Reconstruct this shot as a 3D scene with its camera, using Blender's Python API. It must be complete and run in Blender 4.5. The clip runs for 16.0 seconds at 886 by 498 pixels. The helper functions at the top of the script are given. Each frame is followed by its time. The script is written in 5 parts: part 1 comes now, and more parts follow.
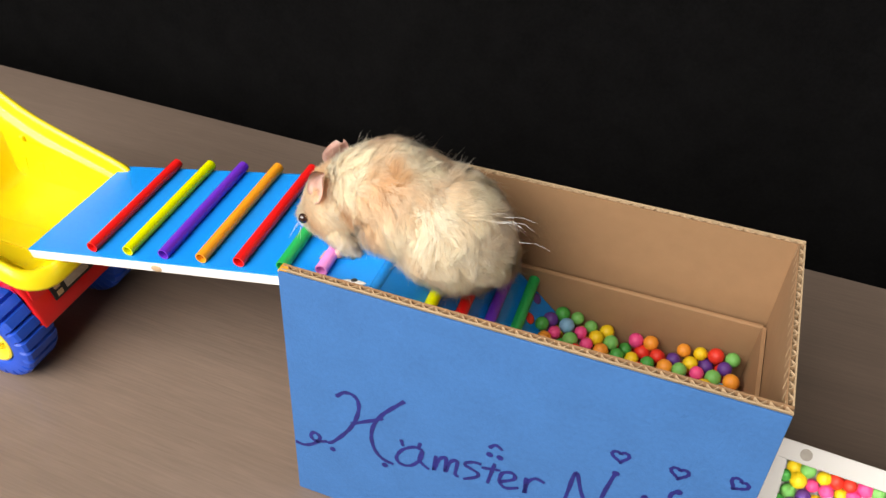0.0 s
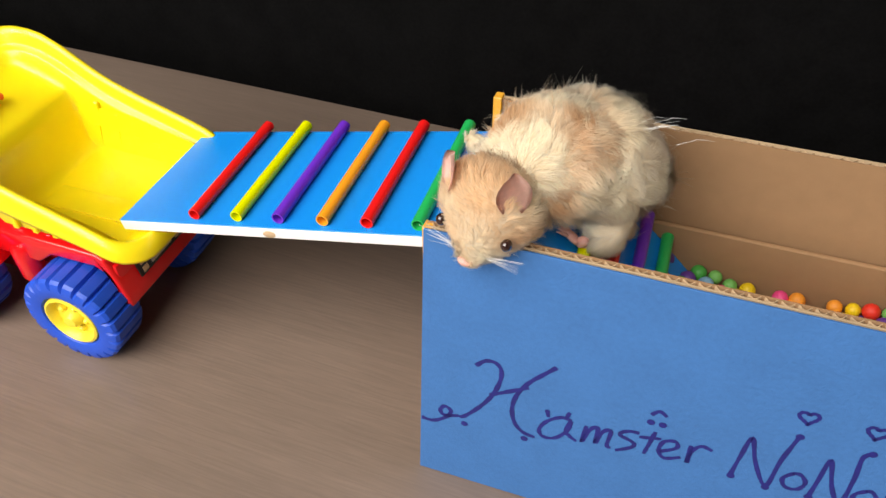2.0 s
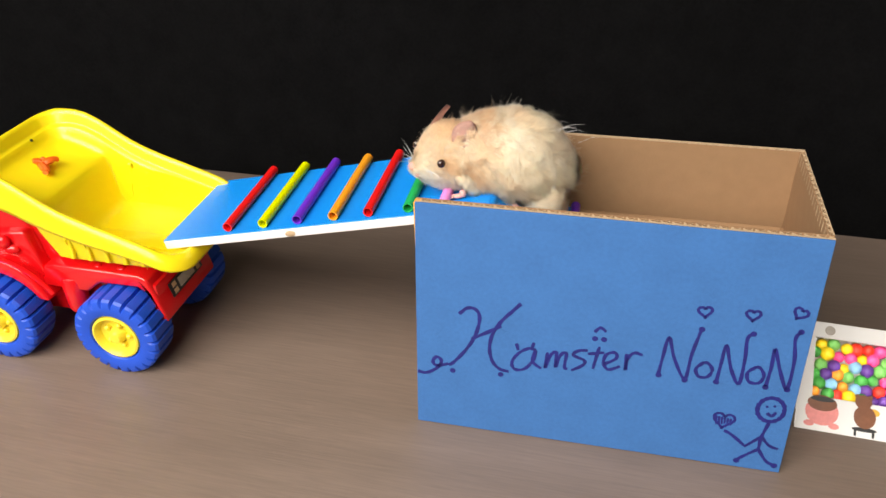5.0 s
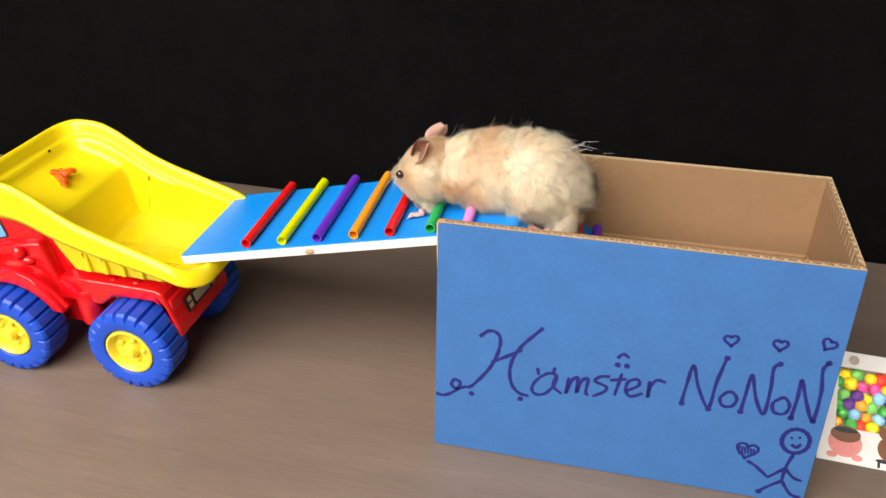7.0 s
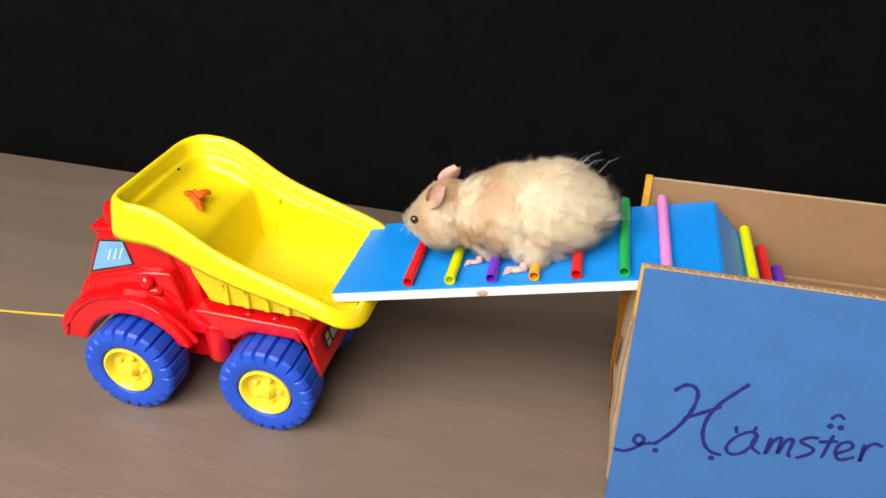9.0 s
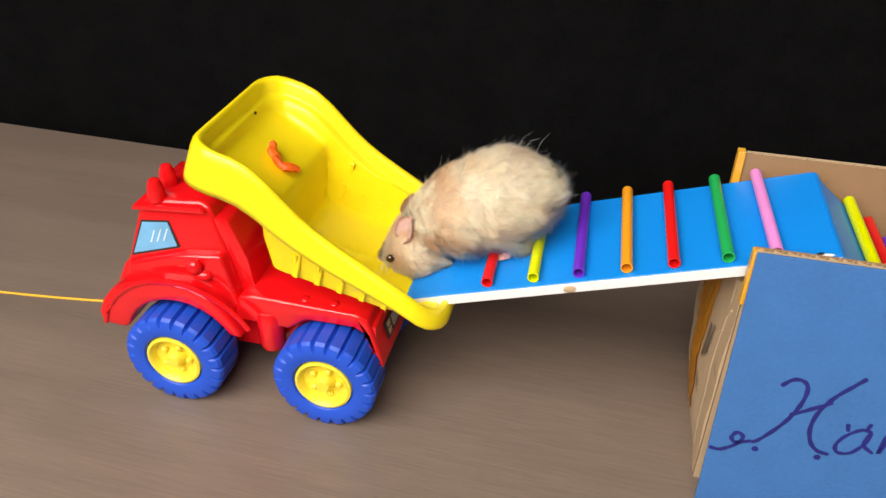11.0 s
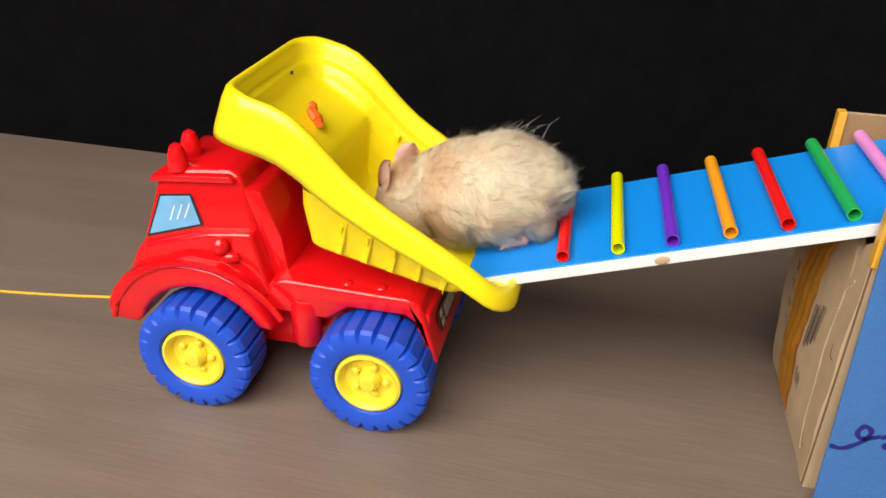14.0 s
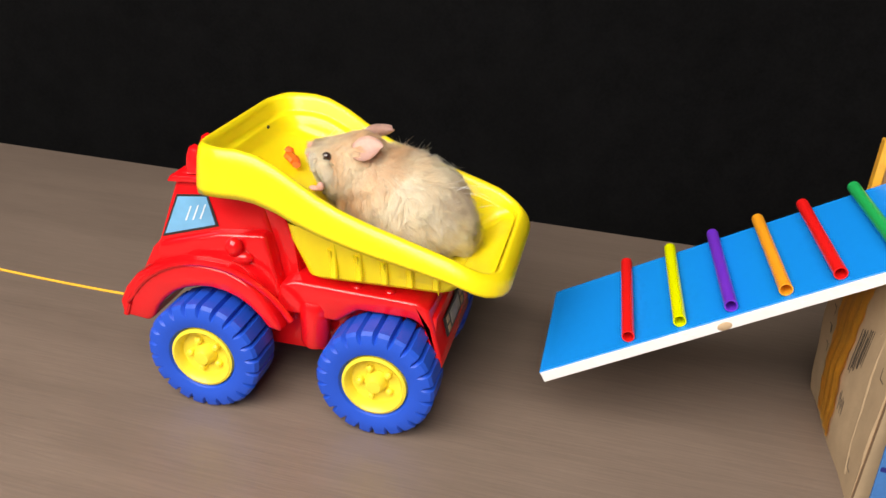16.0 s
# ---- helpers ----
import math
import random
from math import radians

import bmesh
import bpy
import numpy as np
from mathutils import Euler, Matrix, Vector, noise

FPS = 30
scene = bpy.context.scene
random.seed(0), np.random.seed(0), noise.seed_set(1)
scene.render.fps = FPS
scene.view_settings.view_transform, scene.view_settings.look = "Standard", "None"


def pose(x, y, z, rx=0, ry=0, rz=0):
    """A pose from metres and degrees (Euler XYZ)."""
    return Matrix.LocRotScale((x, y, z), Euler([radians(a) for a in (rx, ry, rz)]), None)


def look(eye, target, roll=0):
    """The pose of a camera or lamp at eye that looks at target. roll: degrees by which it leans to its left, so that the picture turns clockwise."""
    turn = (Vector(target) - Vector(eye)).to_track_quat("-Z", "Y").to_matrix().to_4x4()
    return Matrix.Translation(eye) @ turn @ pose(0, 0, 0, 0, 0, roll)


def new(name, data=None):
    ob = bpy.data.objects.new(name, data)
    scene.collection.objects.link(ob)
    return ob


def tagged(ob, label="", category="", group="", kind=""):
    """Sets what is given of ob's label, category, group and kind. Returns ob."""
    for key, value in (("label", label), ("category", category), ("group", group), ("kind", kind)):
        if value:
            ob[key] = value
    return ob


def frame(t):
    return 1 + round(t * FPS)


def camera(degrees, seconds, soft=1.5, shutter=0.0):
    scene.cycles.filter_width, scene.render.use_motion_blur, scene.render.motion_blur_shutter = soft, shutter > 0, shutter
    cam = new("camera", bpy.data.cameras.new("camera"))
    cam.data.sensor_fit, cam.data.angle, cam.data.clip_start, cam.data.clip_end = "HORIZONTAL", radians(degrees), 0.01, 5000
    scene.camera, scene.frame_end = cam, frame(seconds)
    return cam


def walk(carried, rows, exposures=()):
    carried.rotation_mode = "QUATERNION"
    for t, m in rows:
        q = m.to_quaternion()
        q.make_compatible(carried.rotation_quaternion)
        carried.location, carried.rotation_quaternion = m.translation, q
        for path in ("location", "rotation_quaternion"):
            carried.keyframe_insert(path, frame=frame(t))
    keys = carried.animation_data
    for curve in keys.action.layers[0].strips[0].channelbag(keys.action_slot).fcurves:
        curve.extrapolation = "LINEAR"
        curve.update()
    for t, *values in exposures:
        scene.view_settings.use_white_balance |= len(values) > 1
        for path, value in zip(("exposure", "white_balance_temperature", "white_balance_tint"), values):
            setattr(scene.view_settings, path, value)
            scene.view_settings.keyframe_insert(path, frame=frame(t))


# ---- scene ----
cam = camera(57.7, 16.0)
PATH = [
    (0, (0.1563, -0.1969, 0.3878), (0.0247, 0.1520, 0.0546), 0.46),
    (0.5, (0.1407, -0.1881, 0.3875), (0.0059, 0.1519, 0.0466), 0.17),
    (1, (0.1264, -0.1889, 0.3827), (-0.0080, 0.1473, 0.0379), -0.30),
    (1.5, (0.1108, -0.1952, 0.3678), (-0.0213, 0.1443, 0.0253), -0.52),
    (2, (0.0883, -0.2086, 0.3573), (-0.0360, 0.1379, 0.0189), -0.53),
    (2.5, (0.0913, -0.2249, 0.3531), (-0.0228, 0.1334, 0.0236), -0.73),
    (3, (0.0947, -0.2655, 0.3617), (-0.0132, 0.1072, 0.0463), -0.99),
    (3.5, (0.1041, -0.3104, 0.3720), (0.0030, 0.0775, 0.0731), -1.08),
    (6, (0.0991, -0.3554, 0.3526), (0.0005, 0.0581, 0.0892), -1.45),
    (6.5, (0.0937, -0.3554, 0.3581), (-0.0069, 0.0569, 0.0937), -1.00),
    (7, (0.0903, -0.3475, 0.3615), (-0.0098, 0.0662, 0.0992), -0.35),
    (7.5, (0.0739, -0.3499, 0.3674), (-0.0246, 0.0653, 0.1069), 0.52),
    (8, (0.0428, -0.3460, 0.3726), (-0.0544, 0.0690, 0.1112), 0.69),
    (8.5, (0.0038, -0.3381, 0.3657), (-0.0898, 0.0788, 0.1059), 1.32),
    (11, (-0.0717, -0.3041, 0.3418), (-0.1611, 0.1031, 0.0658), 1.40),
    (11.5, (-0.0864, -0.3030, 0.3348), (-0.1727, 0.1032, 0.0564), 2.14),
    (12, (-0.0917, -0.2952, 0.3300), (-0.1784, 0.1093, 0.0492), 2.06),
    (12.5, (-0.1038, -0.2940, 0.3156), (-0.1891, 0.1160, 0.0425), 1.88),
    (13, (-0.1086, -0.2927, 0.3020), (-0.1924, 0.1276, 0.0444), 1.62),
    (13.5, (-0.1137, -0.2856, 0.2912), (-0.1972, 0.1398, 0.0421), 1.49),
    (14, (-0.1101, -0.2866, 0.2750), (-0.1990, 0.1409, 0.0315), 1.40),
    (14.5, (-0.1078, -0.2948, 0.2705), (-0.2031, 0.1341, 0.0318), 1.43),
    (15, (-0.1150, -0.2971, 0.2730), (-0.2062, 0.1352, 0.0390), 2.11),
    (15.5, (-0.1271, -0.2967, 0.2605), (-0.2116, 0.1435, 0.0390), 2.85),
    (16, (-0.1330, -0.2997, 0.2660), (-0.2231, 0.1386, 0.0430), 3.07),
]
walk(cam, [(t, look(eye, target, roll)) for t, eye, target, roll in PATH], ((0, 0.16, 6850, 10), (1.5, 0.08, 6850, 10), (2.5, -0.03, 6850, 10), (3.5, 0.06, 6850, 10), (7, 0.10, 6850, 10), (11, -0.10, 6850, 10), (14, -0.12, 6850, 10), (16, -0.06, 6850, 10)))

# ---- light ----
world = bpy.data.worlds.new("daylight")
scene.world = world
world.use_nodes = True
wn = world.node_tree.nodes
sky = wn.new("ShaderNodeTexSky")
sky.sky_type, sky.sun_disc = "NISHITA", False
sky.sun_elevation, sky.sun_rotation = radians(40), radians(200)
wn["Background"].inputs["Strength"].default_value = 0.1
world.node_tree.links.new(sky.outputs["Color"], wn["Background"].inputs["Color"])


def window_lamp(name, size_x, size_y, m, watts, colour):
    data = bpy.data.lights.new(name, "AREA")
    data.shape, data.size, data.size_y, data.energy, data.color = "RECTANGLE", size_x, size_y, watts, colour
    ob = new(name, data)
    ob.matrix_world = m
    return ob


WINDOW = (-0.58, -1.02, 1.18)  # middle of the window in the wall behind the camera
window_lamp("window_light", 1.8, 1.3, look(WINDOW, (-0.30, 0.0, 0.05)), 56.5, (1.0, 0.97, 0.93))

# ---- materials ----


def mat(name, base, rough=0.5, metal=0.0, grain=None, amount=0.06, bump=0.0, bump_scale=400, coat=0.0, sheen=0.0, transmission=0.0, subsurface=0.0):
    """A plain principled material with colour variation at two scales and fine relief."""
    m = bpy.data.materials.new(name)
    m.use_nodes = True
    nt = m.node_tree
    b = nt.nodes["Principled BSDF"]
    b.inputs["Roughness"].default_value = rough
    b.inputs["Metallic"].default_value = metal
    b.inputs["Coat Weight"].default_value = coat
    b.inputs["Sheen Weight"].default_value = sheen
    b.inputs["Transmission Weight"].default_value = transmission
    if subsurface:
        b.inputs["Subsurface Weight"].default_value = subsurface
        b.inputs["Subsurface Radius"].default_value = (0.004, 0.003, 0.002)
    tc = nt.nodes.new("ShaderNodeTexCoord")
    n1 = nt.nodes.new("ShaderNodeTexNoise")
    n1.inputs["Scale"].default_value, n1.inputs["Detail"].default_value = grain or 60, 6
    n2 = nt.nodes.new("ShaderNodeTexNoise")
    n2.inputs["Scale"].default_value, n2.inputs["Detail"].default_value = (grain or 60) / 9, 3
    mix = nt.nodes.new("ShaderNodeMath")
    mix.operation = "ADD"
    ramp = nt.nodes.new("ShaderNodeMapRange")
    ramp.inputs["From Min"].default_value, ramp.inputs["From Max"].default_value = 0.6, 1.4
    ramp.inputs["To Min"].default_value, ramp.inputs["To Max"].default_value = 1 - amount, 1 + amount
    col = nt.nodes.new("ShaderNodeMix")
    col.data_type, col.blend_type = "RGBA", "MULTIPLY"
    col.inputs[0].default_value = 1.0
    col.inputs[6].default_value = (*base, 1)
    for n in (n1, n2):
        nt.links.new(tc.outputs["Object"], n.inputs["Vector"])
    nt.links.new(n1.outputs["Fac"], mix.inputs[0])
    nt.links.new(n2.outputs["Fac"], mix.inputs[1])
    nt.links.new(mix.outputs[0], ramp.inputs["Value"])
    nt.links.new(ramp.outputs[0], col.inputs[7])
    nt.links.new(col.outputs[2], b.inputs["Base Color"])
    if bump:
        nb = nt.nodes.new("ShaderNodeTexNoise")
        nb.inputs["Scale"].default_value, nb.inputs["Detail"].default_value = bump_scale, 4
        bp = nt.nodes.new("ShaderNodeBump")
        bp.inputs["Strength"].default_value, bp.inputs["Distance"].default_value = bump, 0.001
        nt.links.new(tc.outputs["Object"], nb.inputs["Vector"])
        nt.links.new(nb.outputs["Fac"], bp.inputs["Height"])
        nt.links.new(bp.outputs[0], b.inputs["Normal"])
    return m


def wood_table():
    m = mat("table_laminate", (0.213, 0.158, 0.126), rough=0.42, grain=9, amount=0.10)
    nt = m.node_tree
    b = nt.nodes["Principled BSDF"]
    tc = next(n for n in nt.nodes if n.type == "TEX_COORD")
    mp = nt.nodes.new("ShaderNodeMapping")
    mp.inputs["Scale"].default_value = (22, 420, 1)
    fine = nt.nodes.new("ShaderNodeTexNoise")
    fine.inputs["Scale"].default_value, fine.inputs["Detail"].default_value, fine.inputs["Distortion"].default_value = 1.6, 5, 0.4
    mp2 = nt.nodes.new("ShaderNodeMapping")
    mp2.inputs["Scale"].default_value = (2.2, 34, 1)
    broad = nt.nodes.new("ShaderNodeTexNoise")
    broad.inputs["Scale"].default_value, broad.inputs["Detail"].default_value, broad.inputs["Distortion"].default_value = 1.2, 3, 0.8
    add = nt.nodes.new("ShaderNodeMath")
    add.operation = "ADD"
    rng = nt.nodes.new("ShaderNodeMapRange")
    rng.inputs["From Min"].default_value, rng.inputs["From Max"].default_value = 0.6, 1.4
    rng.inputs["To Min"].default_value, rng.inputs["To Max"].default_value = 0.83, 1.17
    col = nt.nodes.new("ShaderNodeMix")
    col.data_type, col.blend_type = "RGBA", "MULTIPLY"
    col.inputs[0].default_value = 1.0
    was = b.inputs["Base Color"].links[0].from_socket
    for a, t in ((mp, fine), (mp2, broad)):
        nt.links.new(tc.outputs["Object"], a.inputs["Vector"])
        nt.links.new(a.outputs[0], t.inputs["Vector"])
    nt.links.new(fine.outputs["Fac"], add.inputs[0])
    nt.links.new(broad.outputs["Fac"], add.inputs[1])
    nt.links.new(add.outputs[0], rng.inputs["Value"])
    nt.links.new(was, col.inputs[6])
    nt.links.new(rng.outputs[0], col.inputs[7])
    nt.links.new(col.outputs[2], b.inputs["Base Color"])
    bp = nt.nodes.new("ShaderNodeBump")
    bp.inputs["Strength"].default_value, bp.inputs["Distance"].default_value = 0.25, 0.0004
    nt.links.new(fine.outputs["Fac"], bp.inputs["Height"])
    nt.links.new(bp.outputs[0], b.inputs["Normal"])
    return m


WOOD = wood_table()
CLOTH = mat("black_cloth", (0.0105, 0.0103, 0.0108), rough=0.95, grain=300, amount=0.3, bump=0.4, bump_scale=1500)
CLOTH.node_tree.nodes["Principled BSDF"].inputs["Specular IOR Level"].default_value = 0.05
PAINT = mat("wall_paint", (0.58, 0.565, 0.54), rough=0.9, grain=8, amount=0.03, bump=0.1, bump_scale=200)
FLOORING = mat("floor_boards", (0.25, 0.18, 0.12), rough=0.5, grain=12, amount=0.15)
# inner faces of the box: its inside shade is put into this brown
CARD_SHADED = mat("inner_card_shaded", (0.32, 0.185, 0.092), rough=0.85, grain=120, amount=0.08, bump=0.15, bump_scale=700)
CARD_EDGE = mat("card_edge", (0.50, 0.35, 0.21), rough=0.9, grain=300, amount=0.15)
CARD_DARK = mat("card_flute", (0.22, 0.14, 0.08), rough=0.95, grain=300, amount=0.2)
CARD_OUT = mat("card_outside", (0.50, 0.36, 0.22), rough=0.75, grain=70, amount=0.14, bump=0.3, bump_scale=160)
BLUE_CARD = mat("blue_sugar_paper", (0.038, 0.148, 0.40), rough=0.85, grain=420, amount=0.10, bump=0.35, bump_scale=700)
INK = mat("marker_ink", (0.012, 0.014, 0.16), rough=0.55, grain=260, amount=0.3)
TAPE = mat("orange_tape", (0.80, 0.40, 0.04), rough=0.35, grain=160, amount=0.14, bump=0.4, bump_scale=240)
PRINT = mat("printed_black", (0.075, 0.058, 0.042), rough=0.7, grain=200, amount=0.3)
FOAM = mat("foam_board_white", (0.80, 0.80, 0.79), rough=0.8, grain=400, amount=0.05, bump=0.3, bump_scale=900)
SKY_BLUE = mat("blue_board_face", (0.0, 0.255, 0.80), rough=0.38, grain=20, amount=0.03, bump=0.05, bump_scale=300)
RED = mat("red_plastic", (0.72, 0.006, 0.010), rough=0.15, grain=40, amount=0.04, coat=0.3, bump=0.04, bump_scale=150)
YELLOW = mat("yellow_plastic", (0.93, 0.735, 0.012), rough=0.30, grain=40, amount=0.03, coat=0.2, bump=0.05, bump_scale=150, subsurface=0.25)
TYRE = mat("blue_tyre_plastic", (0.011, 0.078, 0.56), rough=0.42, grain=60, amount=0.06, bump=0.1, bump_scale=300)
RIM = mat("yellow_rim_plastic", (0.88, 0.70, 0.05), rough=0.32, grain=60, amount=0.05)
STICKER = mat("sticker_blue", (0.16, 0.42, 0.68), rough=0.2, grain=90, amount=0.2)
STICKER_W = mat("sticker_white", (0.62, 0.76, 0.84), rough=0.2, grain=90, amount=0.1)
BLACK = mat("sticker_black", (0.02, 0.02, 0.02), rough=0.4)
PLATE = mat("plate_grey", (0.42, 0.38, 0.33), rough=0.4, grain=300, amount=0.2)
STRING = mat("yellow_string", (0.75, 0.42, 0.03), rough=0.8, grain=900, amount=0.2)
CARROT = mat("carrot", (0.86, 0.13, 0.008), rough=0.45, grain=400, amount=0.18, bump=0.4, bump_scale=600)
WHITE = mat("white_carton", (0.80, 0.79, 0.77), rough=0.4, grain=60, amount=0.03)
PACK_PINK = mat("printed_pink", (0.78, 0.27, 0.25), rough=0.35, grain=300, amount=0.15)
PACK_BROWN = mat("printed_brown", (0.20, 0.075, 0.035), rough=0.35, grain=300, amount=0.2)
PINK = mat("pink_skin", (0.78, 0.42, 0.36), rough=0.55, grain=500, amount=0.12, bump=0.3, bump_scale=900, subsurface=0.3)
EAR = mat("ear_skin", (0.78, 0.52, 0.45), rough=0.6, grain=500, amount=0.12, subsurface=0.2)
EYE = mat("dark_eye", (0.025, 0.008, 0.006), rough=0.05, coat=1.0)
STRAWS = {
    "red": (0.80, 0.012, 0.012), "yellow": (0.74, 0.78, 0.0), "purple": (0.16, 0.03, 0.56), "orange": (0.90, 0.36, 0.02),
    "green": (0.012, 0.42, 0.10), "pink": (0.85, 0.29, 0.72),
}
STRAW_MAT = {k: mat("straw_" + k, c, rough=0.28, grain=80, amount=0.04, subsurface=0.15) for k, c in STRAWS.items()}
BALLS = {
    "red": (0.76, 0.035, 0.018), "yellow": (0.84, 0.58, 0.012), "purple": (0.11, 0.035, 0.25), "orange": (0.86, 0.31, 0.03),
    "green": (0.055, 0.34, 0.055), "pink": (0.82, 0.065, 0.25), "pale blue": (0.20, 0.42, 0.62), "light green": (0.17, 0.48, 0.11),
}
BALL_MAT = {k: mat("ball_" + k.replace(" ", "_"), c, rough=0.5, grain=500, amount=0.08, bump=0.15, bump_scale=900) for k, c in BALLS.items()}


def fur_material():
    """Cream fur: coloured by a stored tint, lit by the stored lie of the coat."""
    m = mat("cream_fur", (1, 1, 1), rough=0.75, grain=320, amount=0.10, sheen=0.3)
    nt = m.node_tree
    b = nt.nodes["Principled BSDF"]
    col = b.inputs["Base Color"].links[0].from_node
    tint = nt.nodes.new("ShaderNodeAttribute")
    tint.attribute_name = "tint"
    nt.links.new(tint.outputs["Color"], col.inputs[6])
    lie = nt.nodes.new("ShaderNodeAttribute")
    lie.attribute_name = "lie"
    vt = nt.nodes.new("ShaderNodeVectorTransform")
    vt.vector_type, vt.convert_from, vt.convert_to = "NORMAL", "OBJECT", "WORLD"
    nt.links.new(lie.outputs["Vector"], vt.inputs[0])
    nt.links.new(vt.outputs[0], b.inputs["Normal"])
    glow = nt.nodes.new("ShaderNodeBsdfTranslucent")
    both = nt.nodes.new("ShaderNodeMixShader")
    both.inputs[0].default_value = 0.50
    nt.links.new(col.outputs[2], glow.inputs["Color"])
    nt.links.new(b.outputs[0], both.inputs[1])
    nt.links.new(glow.outputs[0], both.inputs[2])
    nt.links.new(both.outputs[0], nt.nodes["Material Output"].inputs["Surface"])
    return m


FUR = fur_material()

# ---- helpers for building ----


def mesh_of(bm, name, material, smooth=True):
    me = bpy.data.meshes.new(name)
    bm.normal_update()
    bm.to_mesh(me)
    bm.free()
    me.materials.append(material)
    for p in me.polygons:
        p.use_smooth = smooth
    return me


def part(name, bm, material, parent=None, label="", smooth=True, sharp=0.6):
    """Links a bmesh as one mesh object, under a thing or a part where given."""
    me = mesh_of(bm, name, material, smooth)
    if smooth and sharp:
        me.set_sharp_from_angle(angle=sharp)
    ob = new(name, me)
    if parent:
        ob.parent = parent
    return tagged(ob, label)


def thing(name, label, category, group="", kind=""):
    return tagged(new(name), label, category, group, kind)


def box(x0, x1, y0, y1, z0, z1, bevel=0.0, seg=2):
    bm = bmesh.new()
    bmesh.ops.create_cube(bm, size=1)
    for v in bm.verts:
        v.co = ((x0 + x1) / 2 + v.co.x * (x1 - x0), (y0 + y1) / 2 + v.co.y * (y1 - y0), (z0 + z1) / 2 + v.co.z * (z1 - z0))
    if bevel:
        bmesh.ops.bevel(bm, geom=bm.edges[:], offset=bevel, segments=seg, affect="EDGES", profile=0.5)
    return bm


def extrude_profile(points, y0, y1, bevel=0.0, seg=2, taper=None):
    """A solid from a side outline in x and z, from y0 to y1; taper(x, z, side) may shift y."""
    bm = bmesh.new()
    front = [bm.verts.new((x, y0 + (taper(x, z) if taper else 0), z)) for x, z in points]
    back = [bm.verts.new((x, y1 - (taper(x, z) if taper else 0), z)) for x, z in points]
    n = len(points)
    bm.faces.new(front)
    bm.faces.new(back[::-1])
    for i in range(n):
        bm.faces.new((front[i], back[i], back[(i + 1) % n], front[(i + 1) % n]))
    bmesh.ops.recalc_face_normals(bm, faces=bm.faces[:])
    if bevel:
        rim = [e for e in bm.edges if abs(e.calc_face_angle(0)) > 0.35]
        bmesh.ops.bevel(bm, geom=rim, offset=bevel, segments=seg, affect="EDGES", profile=0.5, clamp_overlap=True)
    return bm


def revolve(profile, count, wobble=None):
    """A solid of revolution about the y axis; profile of (radius, y), closed at both ends when its radii end at 0."""
    bm = bmesh.new()
    rings = []
    for k, (r, y) in enumerate(profile):
        if r < 1e-6:
            rings.append([bm.verts.new((0, y, 0))])
            continue
        ring = []
        for i in range(count):
            a = 2 * math.pi * i / count
            rr = r - (wobble(k, i) if wobble else 0)
            ring.append(bm.verts.new((rr * math.cos(a), y, rr * math.sin(a))))
        rings.append(ring)
    for a, b in zip(rings, rings[1:]):
        for i in range(count):
            j = (i + 1) % count
            if len(a) == 1:
                bm.faces.new((a[0], b[i], b[j]))
            elif len(b) == 1:
                bm.faces.new((a[i], b[0], a[j]))
            else:
                bm.faces.new((a[i], b[i], b[j], a[j]))
    bmesh.ops.recalc_face_normals(bm, faces=bm.faces[:])
    return bm


def tube(points, radius, sides=8, caps=True, flat=1.0):
    """A round bar along points."""
    bm = bmesh.new()
    pts = [Vector(p) for p in points]
    rings = []
    for i, p in enumerate(pts):
        d = (pts[min(i + 1, len(pts) - 1)] - pts[max(i - 1, 0)]).normalized()
        u = d.cross(Vector((0, 0, 1)) if abs(d.z) < 0.9 else Vector((0, 1, 0))).normalized()
        w = u.cross(d)
        r = radius[i] if isinstance(radius, (list, tuple)) else radius
        rings.append([bm.verts.new(p + u * r * math.cos(2 * math.pi * k / sides) + w * r * flat * math.sin(2 * math.pi * k / sides)) for k in range(sides)])
    for a, b in zip(rings, rings[1:]):
        for k in range(sides):
            bm.faces.new((a[k], a[(k + 1) % sides], b[(k + 1) % sides], b[k]))
    if caps:
        bm.faces.new(rings[0][::-1])
        bm.faces.new(rings[-1])
    bmesh.ops.recalc_face_normals(bm, faces=bm.faces[:])
    return bm


def ball(centre, radii, seg=20, rings=12, m=None):
    bm = bmesh.new()
    bmesh.ops.create_uvsphere(bm, u_segments=seg, v_segments=rings, radius=1)
    for v in bm.verts:
        v.co = Vector((v.co.x * radii[0], v.co.y * radii[1], v.co.z * radii[2]))
        if m:
            v.co = m @ v.co
        v.co += Vector(centre)
    return bm


def merge(*bms):
    out = bmesh.new()
    for b in bms:
        me = bpy.data.meshes.new("tmp")
        b.to_mesh(me)
        b.free()
        out.from_mesh(me)
        bpy.data.meshes.remove(me)
    return out


def smooth_line(points, steps=6):
    """A smooth line through control points."""
    p = [Vector(a) for a in points]
    if len(p) < 3:
        return [p[0].lerp(p[-1], i / steps) for i in range(steps + 1)]
    out = []
    for i in range(len(p) - 1):
        a, b, c, d = p[max(i - 1, 0)], p[i], p[i + 1], p[min(i + 2, len(p) - 1)]
        for k in range(steps):
            s = k / steps
            out.append(0.5 * (2 * b + (c - a) * s + (2 * a - 5 * b + 4 * c - d) * s * s + (3 * b - a - 3 * c + d) * s ** 3))
    return out + [p[-1]]


def lerp_table(x, rows):
    return float(np.interp(x, [r[0] for r in rows], [r[1] for r in rows]))

# ---- the room, the table and the backdrop ----
EDGE_TURN = radians(-1.55)  # the table's back edge runs slightly askew to the box


